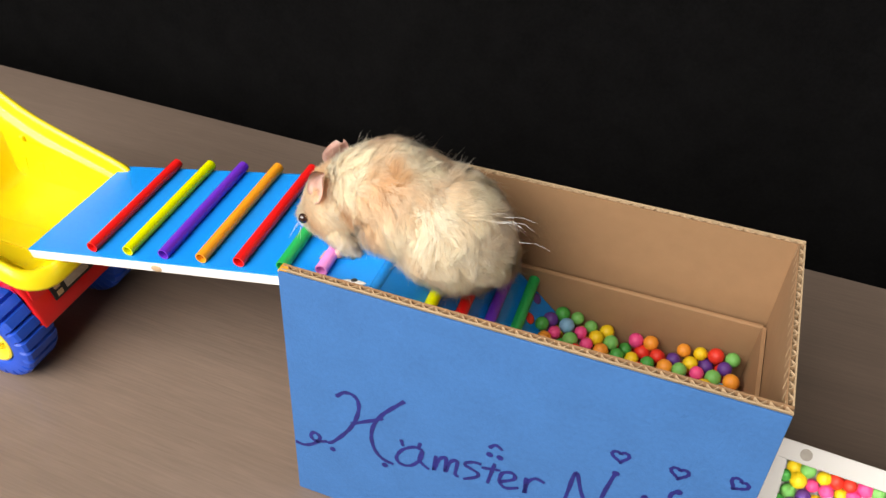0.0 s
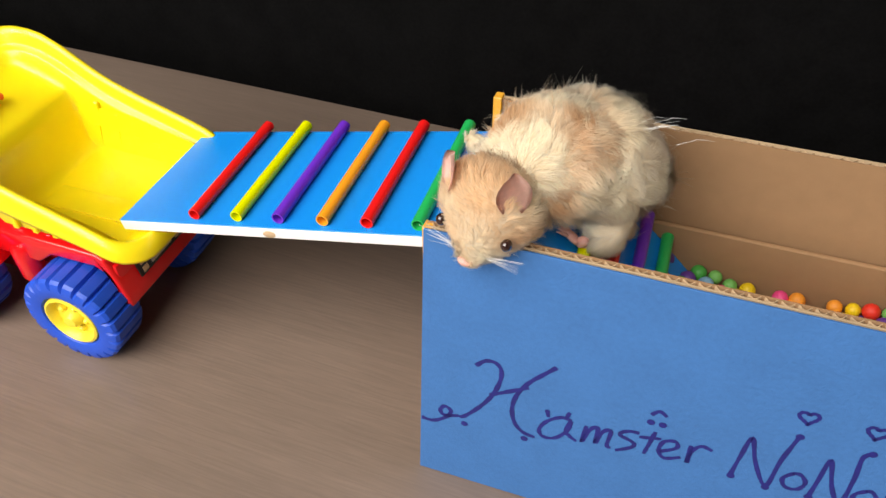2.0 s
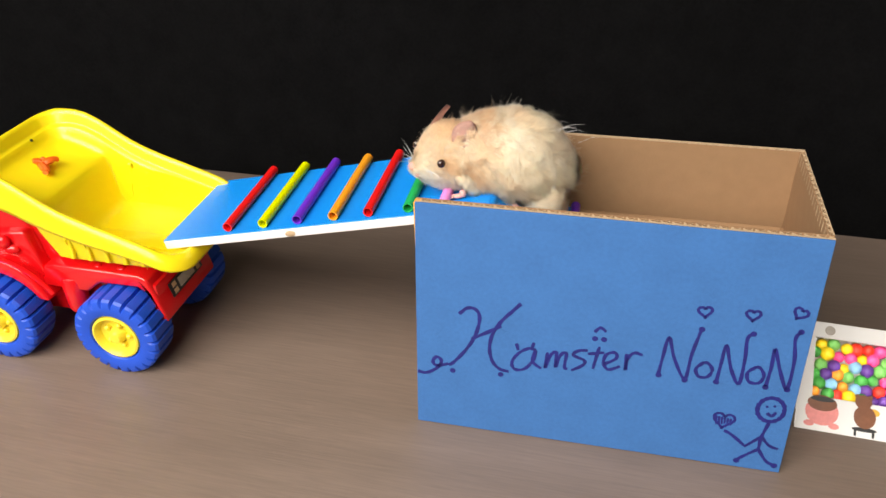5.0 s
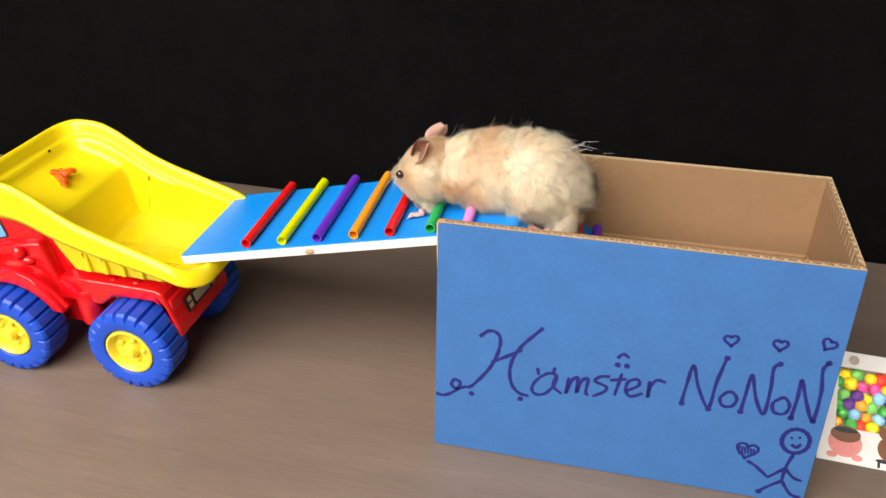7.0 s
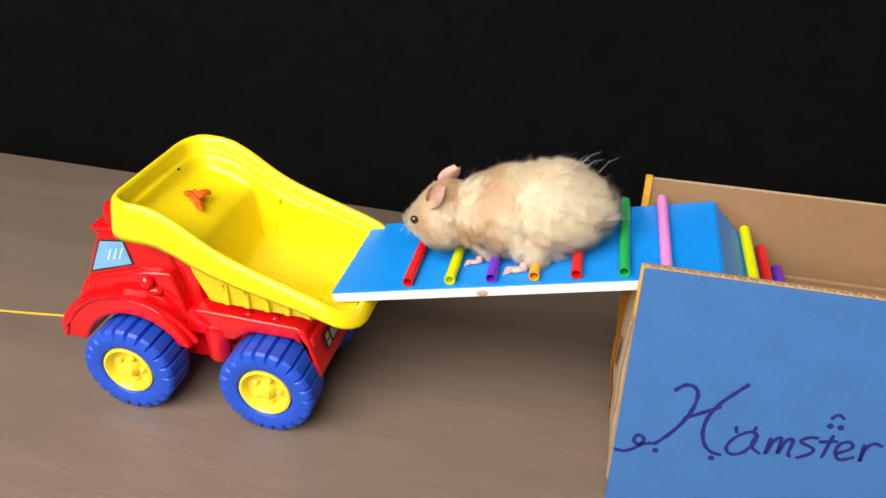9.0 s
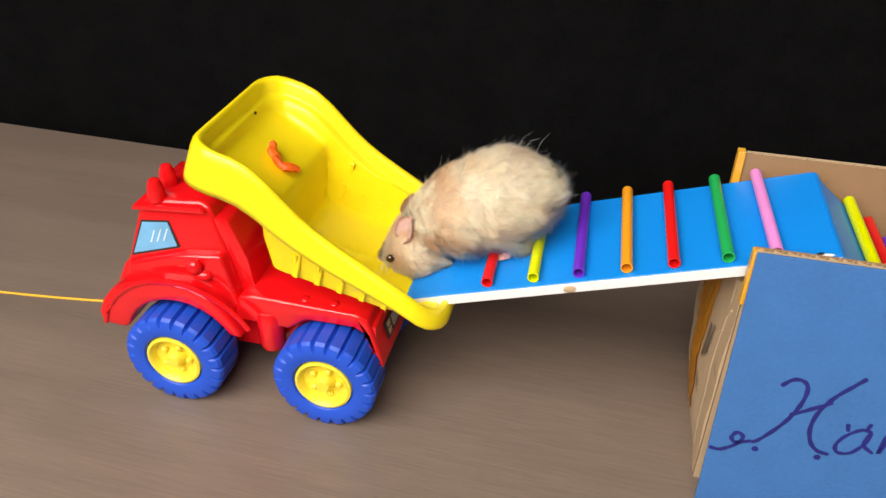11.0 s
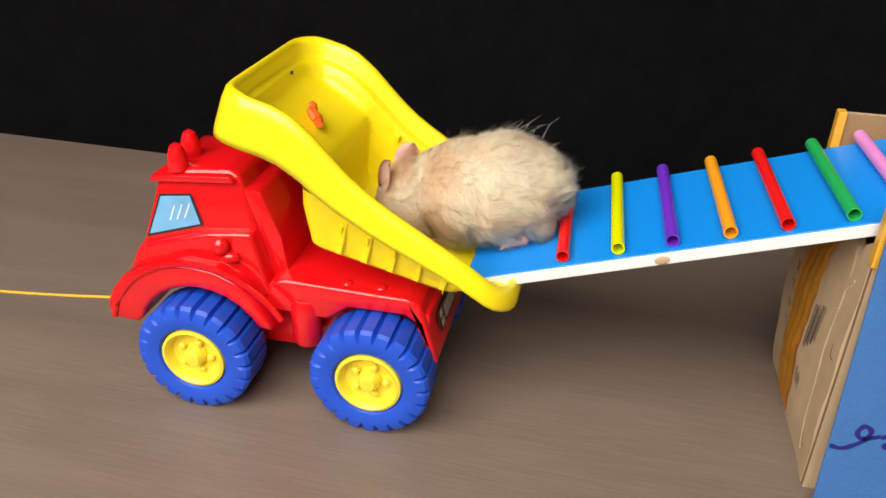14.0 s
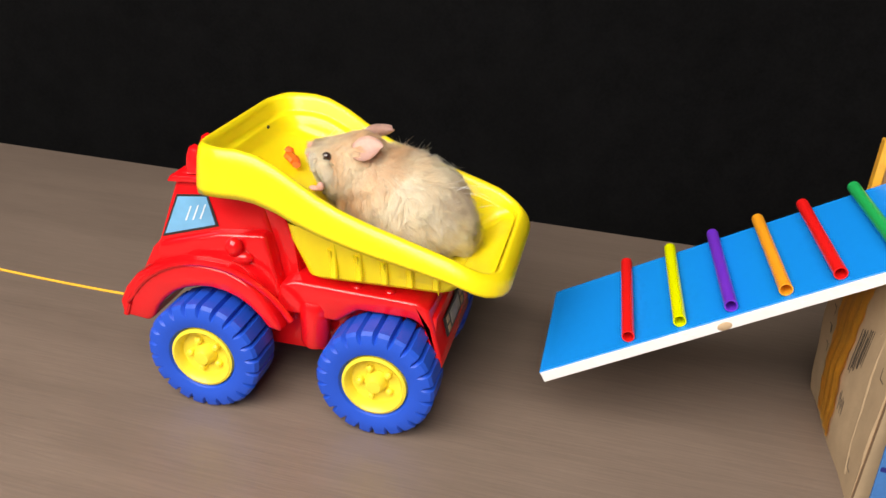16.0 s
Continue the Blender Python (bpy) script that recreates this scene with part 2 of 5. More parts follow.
def build_room():
    def wall(name, x0, x1, y0, y1, z0, z1, material, label):
        ob = part(name, box(x0, x1, y0, y1, z0, z1), material, None, label, smooth=False)
        return tagged(ob, category="wall", kind="structure")

    wall("wall_east", 2.0, 2.1, -1.4, 2.0, -0.75, 1.85, PAINT, "plain off-white painted room wall")
    wall("wall_west", -2.6, -2.5, -1.4, 2.0, -0.75, 1.85, PAINT, "plain off-white painted room wall")
    wall("wall_north", -2.6, 2.1, 2.0, 2.1, -0.75, 1.85, PAINT, "plain off-white painted room wall")
    # the wall behind the camera, with its window opening
    x0, x1, z0, z1 = WINDOW[0] - 0.93, WINDOW[0] + 0.93, WINDOW[2] - 0.68, min(WINDOW[2] + 0.68, 1.80)
    south = thing("wall_south", "off-white painted wall with a large window opening", "wall", kind="structure")
    for a, b, c, d in ((-2.6, x0, -0.75, 1.85), (x1, 2.1, -0.75, 1.85), (x0, x1, -0.75, z0), (x0, x1, z1, 1.85)):
        part("wall_section", box(a, b, -1.20, -1.08, c, d), PAINT, south, smooth=False)
    tagged(part("floor", box(-2.6, 2.1, -1.4, 2.1, -0.8, -0.75), FLOORING, None, "brown board floor of the room", smooth=False), category="floor", kind="structure")
    tagged(part("ceiling", box(-2.6, 2.1, -1.4, 2.1, 1.85, 1.9), PAINT, None, "plain white ceiling", smooth=False), category="ceiling", kind="structure")


def build_table():
    t = thing("table", "grey-brown wood-grain laminate table with a straight edge", "table")
    top = part("tabletop", box(-1.35, 1.0, -0.70, 0.2905, -0.03, 0.0, 0.0015, 2), WOOD, t, sharp=0.6)
    top.rotation_euler = (0, 0, EDGE_TURN)
    for x in (-1.25, 0.9):
        for y in (-0.6, 0.2):
            part("leg", box(x - 0.025, x + 0.025, y - 0.025, y + 0.025, -0.75, -0.0305, 0.003), WOOD, t)


def build_backdrop():
    bm = bmesh.new()
    nx, nz = 120, 30
    grid = []
    for j in range(nz + 1):
        rowv = []
        for i in range(nx + 1):
            x, z = -1.9 + 3.4 * i / nx, -0.75 + 2.2 * j / nz
            y = 0.47 + 0.010 * math.sin(x * 9 + 0.6 * z) + 0.006 * math.sin(x * 23 + 1.0 + z * 1.4)
            rowv.append(bm.verts.new((x, y, z)))
        grid.append(rowv)
    for a, b in zip(grid, grid[1:]):
        for i in range(nx):
            bm.faces.new((a[i], a[i + 1], b[i + 1], b[i]))
    bmesh.ops.solidify(bm, geom=bm.faces[:], thickness=0.003)
    tagged(part("backdrop", bm, CLOTH, None, "matt black cloth hanging behind the table"), category="backdrop", kind="structure")


# ---- the cardboard box ----
BX0, BX1, BY0, BY1, BH = 0.0, 0.2135, 0.0170, 0.1195, 0.1475
WALL = 0.0032


def flute_strip(a, b, inward, z, wave=0.0058):
    """The wavy middle sheet of a board's cut edge, from a to b, inside the board's thickness."""
    a, b, inward = Vector(a), Vector(b), Vector(inward)
    length = (b - a).length
    n = int(length / wave * 8)
    d = (b - a) / n
    bm = bmesh.new()
    last = None
    for i in range(n + 1):
        s = 0.5 + 0.40 * math.sin(2 * math.pi * i * length / n / wave) + 0.05 * noise.noise((i * 0.31, length, 0))
        p = a + d * i + inward * (WALL * s)
        zz = z + 0.0004 * noise.noise((i * 0.5, 2, length))
        q = [bm.verts.new((p.x, p.y, zz)), bm.verts.new((p.x, p.y, zz - 0.006))]
        w = [bm.verts.new((p.x + inward.x * 0.0005, p.y + inward.y * 0.0005, zz)), bm.verts.new((p.x + inward.x * 0.0005, p.y + inward.y * 0.0005, zz - 0.006))]
        if last:
            bm.faces.new((last[0], q[0], q[1], last[1]))
            bm.faces.new((last[2], last[3], w[1], w[0]))
            bm.faces.new((last[0], last[2], w[0], q[0]))
        last = q + w
    bmesh.ops.recalc_face_normals(bm, faces=bm.faces[:])
    return bm


def board_x(name, parent, x0, x1, y, z0, z1, outer, inner, label=""):
    """A corrugated wall along x whose outer face is at y and whose thickness goes to +y."""
    b = part(name, box(x0, x1, y, y + 0.0006, z0, z1), outer, parent, label, smooth=False)
    part("liner", box(x0, x1, y + WALL - 0.0006, y + WALL, z0, z1 + 0.0003), inner, b, smooth=False)
    part("core", box(x0, x1, y + 0.0006, y + WALL - 0.0006, z0, z1 - 0.005), CARD_DARK, b, smooth=False)
    part("flute", flute_strip((x0, y, 0), (x1, y, 0), (0, 1, 0), z1), CARD_EDGE, b)
    return b


def end_face(y, z):
    """Where the outer face of the box's slack end stands: it bulges out half-way up, most towards the back."""
    k = min(1.0, max(0.0, (y - 0.030) / 0.055))
    return BX0 - 0.0046 * math.sin(math.pi * min(1.0, max(0.0, z) / 0.118)) ** 0.8 * (0.25 + 0.75 * k * k * (3 - 2 * k)) - 0.0004 * math.sin(z * 150 + y * 110)


def build_box():
    bx = thing("cardboard_box", "open brown corrugated cardboard box with taped end", "box")
    board_x("front_wall", bx, BX0, BX1, BY0, 0.0, BH, CARD_OUT, CARD_SHADED)
    board_x("back_wall", bx, BX0, BX1, BY1 - WALL, 0.0, BH, CARD_SHADED, CARD_OUT)
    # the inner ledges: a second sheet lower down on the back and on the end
    led = part("inner_sheet", box(BX0 + 0.012, BX1 - 0.0045, BY1 - WALL - 0.0068, BY1 - WALL - 0.0040, 0.003, 0.098, 0.0008, 1), CARD_SHADED, bx)
    # right end
    r = part("end_wall", box(BX1 - 0.0006, BX1, BY0 + WALL, BY1 - WALL, 0.0, BH), CARD_OUT, bx, smooth=False)
    part("liner", box(BX1 - WALL, BX1 - WALL + 0.0006, BY0 + WALL, BY1 - WALL, 0.0, BH + 0.0003), CARD_SHADED, r, smooth=False)
    part("core", box(BX1 - WALL + 0.0006, BX1 - 0.0006, BY0 + WALL, BY1 - WALL, 0.0, BH - 0.005), CARD_DARK, r, smooth=False)
    part("flute", flute_strip((BX1, BY0 + WALL, 0), (BX1, BY1 - WALL, 0), (-1, 0, 0), BH), CARD_EDGE, r)
    flap = part("inner_flap", extrude_profile([(BX1 - 0.0085, 0.003), (BX1 - 0.0065, 0.003), (BX1 - 0.0037, 0.099), (BX1 - 0.0056, 0.099)], BY0 + 0.005, BY1 - 0.0105), CARD_SHADED, bx, smooth=False)
    # left end: cut down where the ramp passes, with a notch torn beside the front corner
    h = 0.118
    bm = bmesh.new()
    ys = [BY0 + WALL + (BY1 - BY0 - 2 * WALL) * i / 24 for i in range(25)]
    cut = lambda y: lerp_table(y, ((BY0 + WALL, h + 0.010), (BY0 + 0.0170, h + 0.001), (BY0 + 0.0200, h - 0.022), (BY0 + 0.0235, h - 0.001), (BY0 + 0.040, h)))
    sheets = []
    for deep in (0.0, WALL):
        sheets.append([[bm.verts.new((end_face(y, cut(y) * j / 12) + deep, y, cut(y) * j / 12)) for j in range(13)] for y in ys])
    for g in sheets:
        for c, d in zip(g, g[1:]):
            for j in range(12):
                bm.faces.new((c[j], d[j], d[j + 1], c[j + 1]))
    f, g = sheets
    for i in range(24):
        for j in (0, 12):
            bm.faces.new((f[i][j], f[i + 1][j], g[i + 1][j], g[i][j]))
    for i in (0, 24):
        for j in range(12):
            bm.faces.new((f[i][j], f[i][j + 1], g[i][j + 1], g[i][j]))
    bmesh.ops.recalc_face_normals(bm, faces=bm.faces[:])
    left = part("end_wall", bm, CARD_OUT, bx, "bulging creased end wall with tape and printed marks", sharp=0.7)
    part("base", box(BX0 + WALL, BX1 - WALL, BY0 + WALL, BY1 - WALL, 0.0008, 0.003), CARD_SHADED, bx, smooth=False)
    # tape down the end and round the two upper corners
    tb = bmesh.new()
    cols = []
    for j in range(31):
        z = 0.004 + (h - 0.005) * j / 30
        w = 0.0140 + 0.0009 * math.sin(j * 1.7)
        row = []
        for k in range(13):
            y = 0.0760 + 0.005 * (1 - z / h) + (k / 12 - 0.5) * 2 * w
            row.append(tb.verts.new((end_face(y, z) - 0.0007 - 0.0004 * math.sin(k * 1.9 + j * 0.17) - 0.0002 * math.sin(j * 0.8), y, z)))
        cols.append(row)
    for c, d in zip(cols, cols[1:]):
        for k in range(12):
            tb.faces.new((c[k], d[k], d[k + 1], c[k + 1]))
    bmesh.ops.solidify(tb, geom=tb.faces[:], thickness=0.0002)
    part("tape", tb, TAPE, left, "wrinkled orange packing tape")
    part("tape", box(BX0 - 0.0012, BX0 + 0.003, BY0 - 0.0012, BY0 + 0.0045, 0.118, BH - 0.0005, 0.0004, 1), TAPE, bx, "orange tape round the corner")
    part("tape", box(BX0 - 0.0012, BX0 + 0.0030, BY1 - 0.0048, BY1 + 0.0012, 0.085, BH + 0.0012, 0.0004, 1), TAPE, bx, "orange tape round the corner")
    # a crease pressed into the end, from the tear down to the foot
    for line in (((0.0370, 0.096), (0.0385, 0.055), (0.0350, 0.008)), ((0.0370, 0.096), (0.0335, 0.099), (0.0300, 0.104)), ((0.0375, 0.086), (0.0410, 0.084), (0.0440, 0.080))):
        pts = [(end_face(y, z) + 0.0004, y, z) for _, y, z in smooth_line([(0, y, z) for y, z in line], 8)]
        part("crease", tube(pts, [0.0010 * (0.8 + 0.2 * math.sin(i * 0.9)) for i in range(len(pts))], 6), CARD_OUT, left)

    def mark(y0, y1, z0, z1):
        """A printed bar lying on the bulging end."""
        m = bmesh.new()
        rows = [[m.verts.new((end_face(y, z0 + (z1 - z0) * j / 4) - 0.0001, y, z0 + (z1 - z0) * j / 4)) for y in (y0, y1)] for j in range(5)]
        for c, d in zip(rows, rows[1:]):
            m.faces.new((c[0], c[1], d[1], d[0]))
        part("print_mark", m, PRINT, left, smooth=False)

    # thin printed bars beside the tape, half-torn print below them, and signs near the far corner
    for k in range(8):
        mark(0.0500 + 0.0016 * k, 0.0506 + 0.0016 * k + 0.0004 * (k % 3), 0.058 - 0.0016 * k + 0.002 * (k % 2), 0.078 - 0.0008 * k)
    for k in range(5):
        mark(0.0580 + 0.0014 * k, 0.0588 + 0.0014 * k, 0.024 + 0.003 * (k % 2), 0.036 - 0.002 * (k % 3))
    for k in range(7):
        mark(0.0985, 0.0993 + 0.0012 * (k % 2), 0.036 + 0.011 * k, 0.041 + 0.011 * k)
        mark(0.0995, 0.1030, 0.0402 + 0.011 * k, 0.0410 + 0.011 * k)
    for y, z in ((0.034, 0.012), (0.029, 0.066)):
        mark(y, y + 0.0006, z, z + 0.006)
        mark(y - 0.004, y, z, z + 0.0007)


# ---- the blue card with its handwriting ----
CARD_LEAN = math.atan2(0.0145, 0.147)
CARD_W, CARD_L = 0.2130, 0.1482
STROKES_A = {
    "tail": [(0.5, 37.5), (6, 37.1), (12.6, 41.9), (15, 47.1), (12, 49.4), (9.8, 46.1), (12, 43.2), (19.1, 45.6)],
    "stem": [(25.4, 80.9), (29.7, 85.3), (34.2, 85.6), (37.1, 81.8), (36.7, 73.9), (33.5, 64.1), (28.5, 55.3), (22.1, 46.8), (19.2, 44.9)],
    "stem_b": [(60.6, 92.4), (55.9, 86.8), (49.6, 78.9), (44.8, 69), (43.6, 59.6), (45.4, 51.6), (49.6, 46.8), (55.4, 45.6)],
    "bar": [(32.7, 65), (39.7, 69.4), (49.9, 76.1)],
}
STROKES_B = {
    "a": [(70.5, 62.8), (66, 63.4), (60, 58.6), (56.9, 52.1), (58.8, 47.9), (64.4, 49), (69.2, 55.9), (70.5, 62.8)],
    "a_tail": [(70.3, 62.7), (68.7, 55.2), (74, 50.7)],
    "horn": [(59.1, 65.8), (60.2, 61.3)],
    "horn_b": [(69.1, 67.8), (67.7, 62.4)],
    "m": [(77.2, 62.4), (76.2, 51.5), (79, 60.7), (82.1, 63.1), (82, 53.1), (84.5, 61.5), (87.7, 63.3), (87.2, 53.9), (89, 52.8)],
    "s": [(99.4, 66.9), (94.6, 66.2), (91.5, 62.8), (97.8, 60.1), (97.5, 56.8), (91.2, 52.1)],
}
STROKES_C = {
    "t": [(105.6, 70.4), (103.1, 55)],
    "t_bar": [(99.6, 64.7), (108.6, 67)],
    "e": [(108.8, 59.1), (115.3, 64), (114.4, 67.8), (109.8, 65.8), (108.7, 59.8), (111.8, 56), (118, 59.2)],
    "r": [(120.8, 68.1), (120.9, 57), (121.7, 65), (124.9, 69.3), (129.3, 68.3)],
    "brow": [(102.1, 79.6), (105, 82.8), (108.4, 80.7)],
}
STROKES_D = {
    "N": [(139, 56.6), (140.2, 69.4), (142, 82), (146.4, 68.6), (153.4, 56.3), (155.1, 73.3), (158, 89.7)],
    "o": [(161.7, 68.4), (158.4, 63.8), (160.4, 59.1), (165, 59.5), (167, 64.2), (164.4, 68.3), (161.1, 68.3)],
    "N_b": [(170.1, 56.9), (170.9, 69), (171.9, 81.3), (176.5, 66.5), (181.9, 57.4), (182.5, 74), (181.7, 86.7), (184.3, 90.5)],
    "o_b": [(189, 69.7), (185.2, 65.4), (186.8, 59.8), (192, 59.8), (193.7, 65), (191, 69.5), (188.4, 69.6)],
    "N_c": [(195.7, 57.6), (196.5, 71.2), (196.4, 82.5), (201.4, 68.7), (206.6, 58), (207.1, 76.1), (205.1, 89.9), (207.3, 94.7)],
}
STROKES_E = {
    "limb": [(201.7, 34.1), (199.5, 23.9), (199.3, 14.9)],
    "limb_b": [(199.5, 23.9), (191.4, 15.3)],
    "limb_c": [(199.5, 23.9), (204.4, 18.5), (209.5, 16.8)],
    "limb_d": [(199.3, 14.9), (192.4, 8.9), (188.9, 5.1)],
    "limb_e": [(199.3, 14.9), (205.1, 6.8), (210.9, 5.1)],
    "thread": [(179.2, 24.8), (184.2, 22.1), (191.3, 16.1)],
    "curve": [(199.5, 40.6), (202.2, 39), (204.1, 41.8)],
}
HEARTS = ((158.2, 100.5, 7.6, 8), (182.3, 101.5, 7.6, 2), (204.8, 105.6, 7.6, -24), (178.0, 32.0, 12.0, -4))
DOTS = ((21.9, 41.2), (50.7, 42.8), (102.7, 75.4), (107.6, 75.5), (139.3, 56.7), (153.5, 55.5), (170.1, 56.9), (195.7, 57.6), (206.9, 57.7), (158.1, 89.4), (184.3, 90.2), (207.1, 94.6), (198.8, 44.8), (202.7, 45.8))


def ink_line(points, width, closed=False, wob=0.12):
    """A marker line lying on the card, in the card's own x and y."""
    pts = smooth_line([(u / 1000, v / 1000, 0.0) for u, v in points], 7)
    bm = bmesh.new()
    last = None
    for i, p in enumerate(pts):
        d = (pts[min(i + 1, len(pts) - 1)] - pts[max(i - 1, 0)])
        d = d.normalized() if d.length > 1e-9 else Vector((1, 0, 0))
        n = Vector((-d.y, d.x, 0))
        w = width * (1 + wob * math.sin(i * 0.9) + wob * noise.noise((i * 0.4, p.x * 90, 0)))
        if i in (0, len(pts) - 1):
            w *= 0.7
        now = [bm.verts.new(p + n * w), bm.verts.new(p - n * w)]
        if last:
            bm.faces.new((last[0], last[1], now[1], now[0]))
        last = now
    bmesh.ops.recalc_face_normals(bm, faces=bm.faces[:])
    for f in bm.faces:
        if f.normal.z < 0:
            f.normal_flip()
    return bm


def disc(u, v, r):
    bm = bmesh.new()
    bm.faces.new([bm.verts.new((u / 1000 + r * math.cos(a * math.pi / 6), v / 1000 + r * math.sin(a * math.pi / 6), 0)) for a in range(12)])
    return bm


def heart_outline(u, v, size, turn):
    pts = []
    for i in range(17):
        a = 2 * math.pi * i / 16
        x = 16 * math.sin(a) ** 3 / 34
        y = (13 * math.cos(a) - 5 * math.cos(2 * a) - 2 * math.cos(3 * a) - math.cos(4 * a)) / 34
        c, s = math.cos(radians(turn)), math.sin(radians(turn))
        pts.append((u + size * (c * x - s * y), v + size * (s * x + c * y)))
    return pts


def build_blue_card():
    c = thing("blue_card", "upright blue sugar-paper card with handwritten marker lettering", "card")
    c.matrix_world = Matrix.Translation((0, 0, 0.0004)) @ Matrix.Rotation(math.pi / 2 - CARD_LEAN, 4, "X")
    sheet = part("sheet", box(0, CARD_W, 0, CARD_L, -0.0012, 0, 0.0002, 1), BLUE_CARD, c, smooth=False)
    lift = 0.00015
    n = 0
    for group in (STROKES_A, STROKES_B, STROKES_C, STROKES_D, STROKES_E):
        for key, pts in group.items():
            ob = part("ink_stroke", ink_line(pts, 0.00105 if group is STROKES_A else 0.00095), INK, c, smooth=False)
            ob.location = (0, 0, lift + 0.00002 * (n % 7))
            n += 1
    for u, v, size, turn in HEARTS:
        ob = part("ink_stroke", ink_line(heart_outline(u, v, size, turn), 0.0008), INK, c, smooth=False)
        ob.location = (0, 0, lift + 0.00004)
    for k in range(6):
        ob = part("ink_stroke", ink_line([(173.6 + 1.6 * k, 34.5 - 0.2 * k), (174.2 + 1.5 * k, 29.5 - 0.4 * abs(k - 3))], 0.0006), INK, c, smooth=False)
        ob.location = (0, 0, lift + 0.00006)
    ring = [(201.2 + 7.0 * math.cos(a * math.pi / 8), 43.0 + 8.0 * math.sin(a * math.pi / 8)) for a in range(17)]
    ob = part("ink_stroke", ink_line(ring, 0.0012), INK, c, smooth=False)
    ob.location = (0, 0, lift)
    for u, v in DOTS:
        ob = part("ink_dot", disc(u, v, 0.0017 if u < 195 or v > 50 else 0.0008), INK, c, smooth=False)
        ob.location = (0, 0, lift + 0.0001)
    for u, v in ((188.9, 4.8), (209.5, 4.8)):
        ob = part("ink_dot", disc(u, v, 0.0018), INK, c, smooth=False)
        ob.location = (0, 0, lift + 0.0001)


# ---- the coloured balls in the box ----
def build_balls():
    rng = random.Random(5)
    names = list(BALLS)
    weights = [2.7, 1.7, 1.5, 1.4, 1.3, 2.8, 0.9, 1.7]
    meshes = {}
    for k in names:
        meshes[k] = mesh_of(ball((0, 0, 0), (0.0039, 0.0039, 0.0039), 14, 9), "ball", BALL_MAT[k])
    placed = []
    r = 0.0039
    x0, x1, y0, y1 = 0.010, BX1 - 0.0085, BY0 + WALL + r, BY1 - 0.011 - r
    rows = [(0.0655, 0.0), (0.0720, 0.5)]
    step = 0.0081
    for level, (z, off) in enumerate(rows):
        j = 0
        y = y0 + off * step * 0.6
        while y <= y1:
            x = x0 + r + ((j % 2) * 0.5 + off) * step
            while x <= x1 - r:
                keep = 1.0 if level == 0 else 0.7
                if x > 0.085 and rng.random() < keep:
                    placed.append((x + rng.uniform(-1, 1) * 0.0006, y + rng.uniform(-1, 1) * 0.0005, z + rng.uniform(-1, 1) * 0.0012 + 0.011 * max(0, (0.135 - x) / 0.05) ** 1.2 + 0.004 * max(0, (x - 0.165) / 0.035)))
                x += step
            y += step * 0.87
            j += 1
    for p in placed[:300]:
        k = rng.choices(names, weights)[0]
        ob = tagged(new("ball", meshes[k]), f"small {k} foam ball lying in the box", "ball", "balls in the box")
        s = rng.uniform(0.9, 1.08)
        ob.location, ob.scale = p, (s, s, s)
    tagged(part("ball_bed", box(0.09, BX1 - 0.014, BY0 + WALL + 0.001, BY1 - 0.011, 0.0035, 0.0600), BALL_MAT["red"], None, "hidden layer of balls below the top ones", smooth=False), category="balls", kind="stuff")


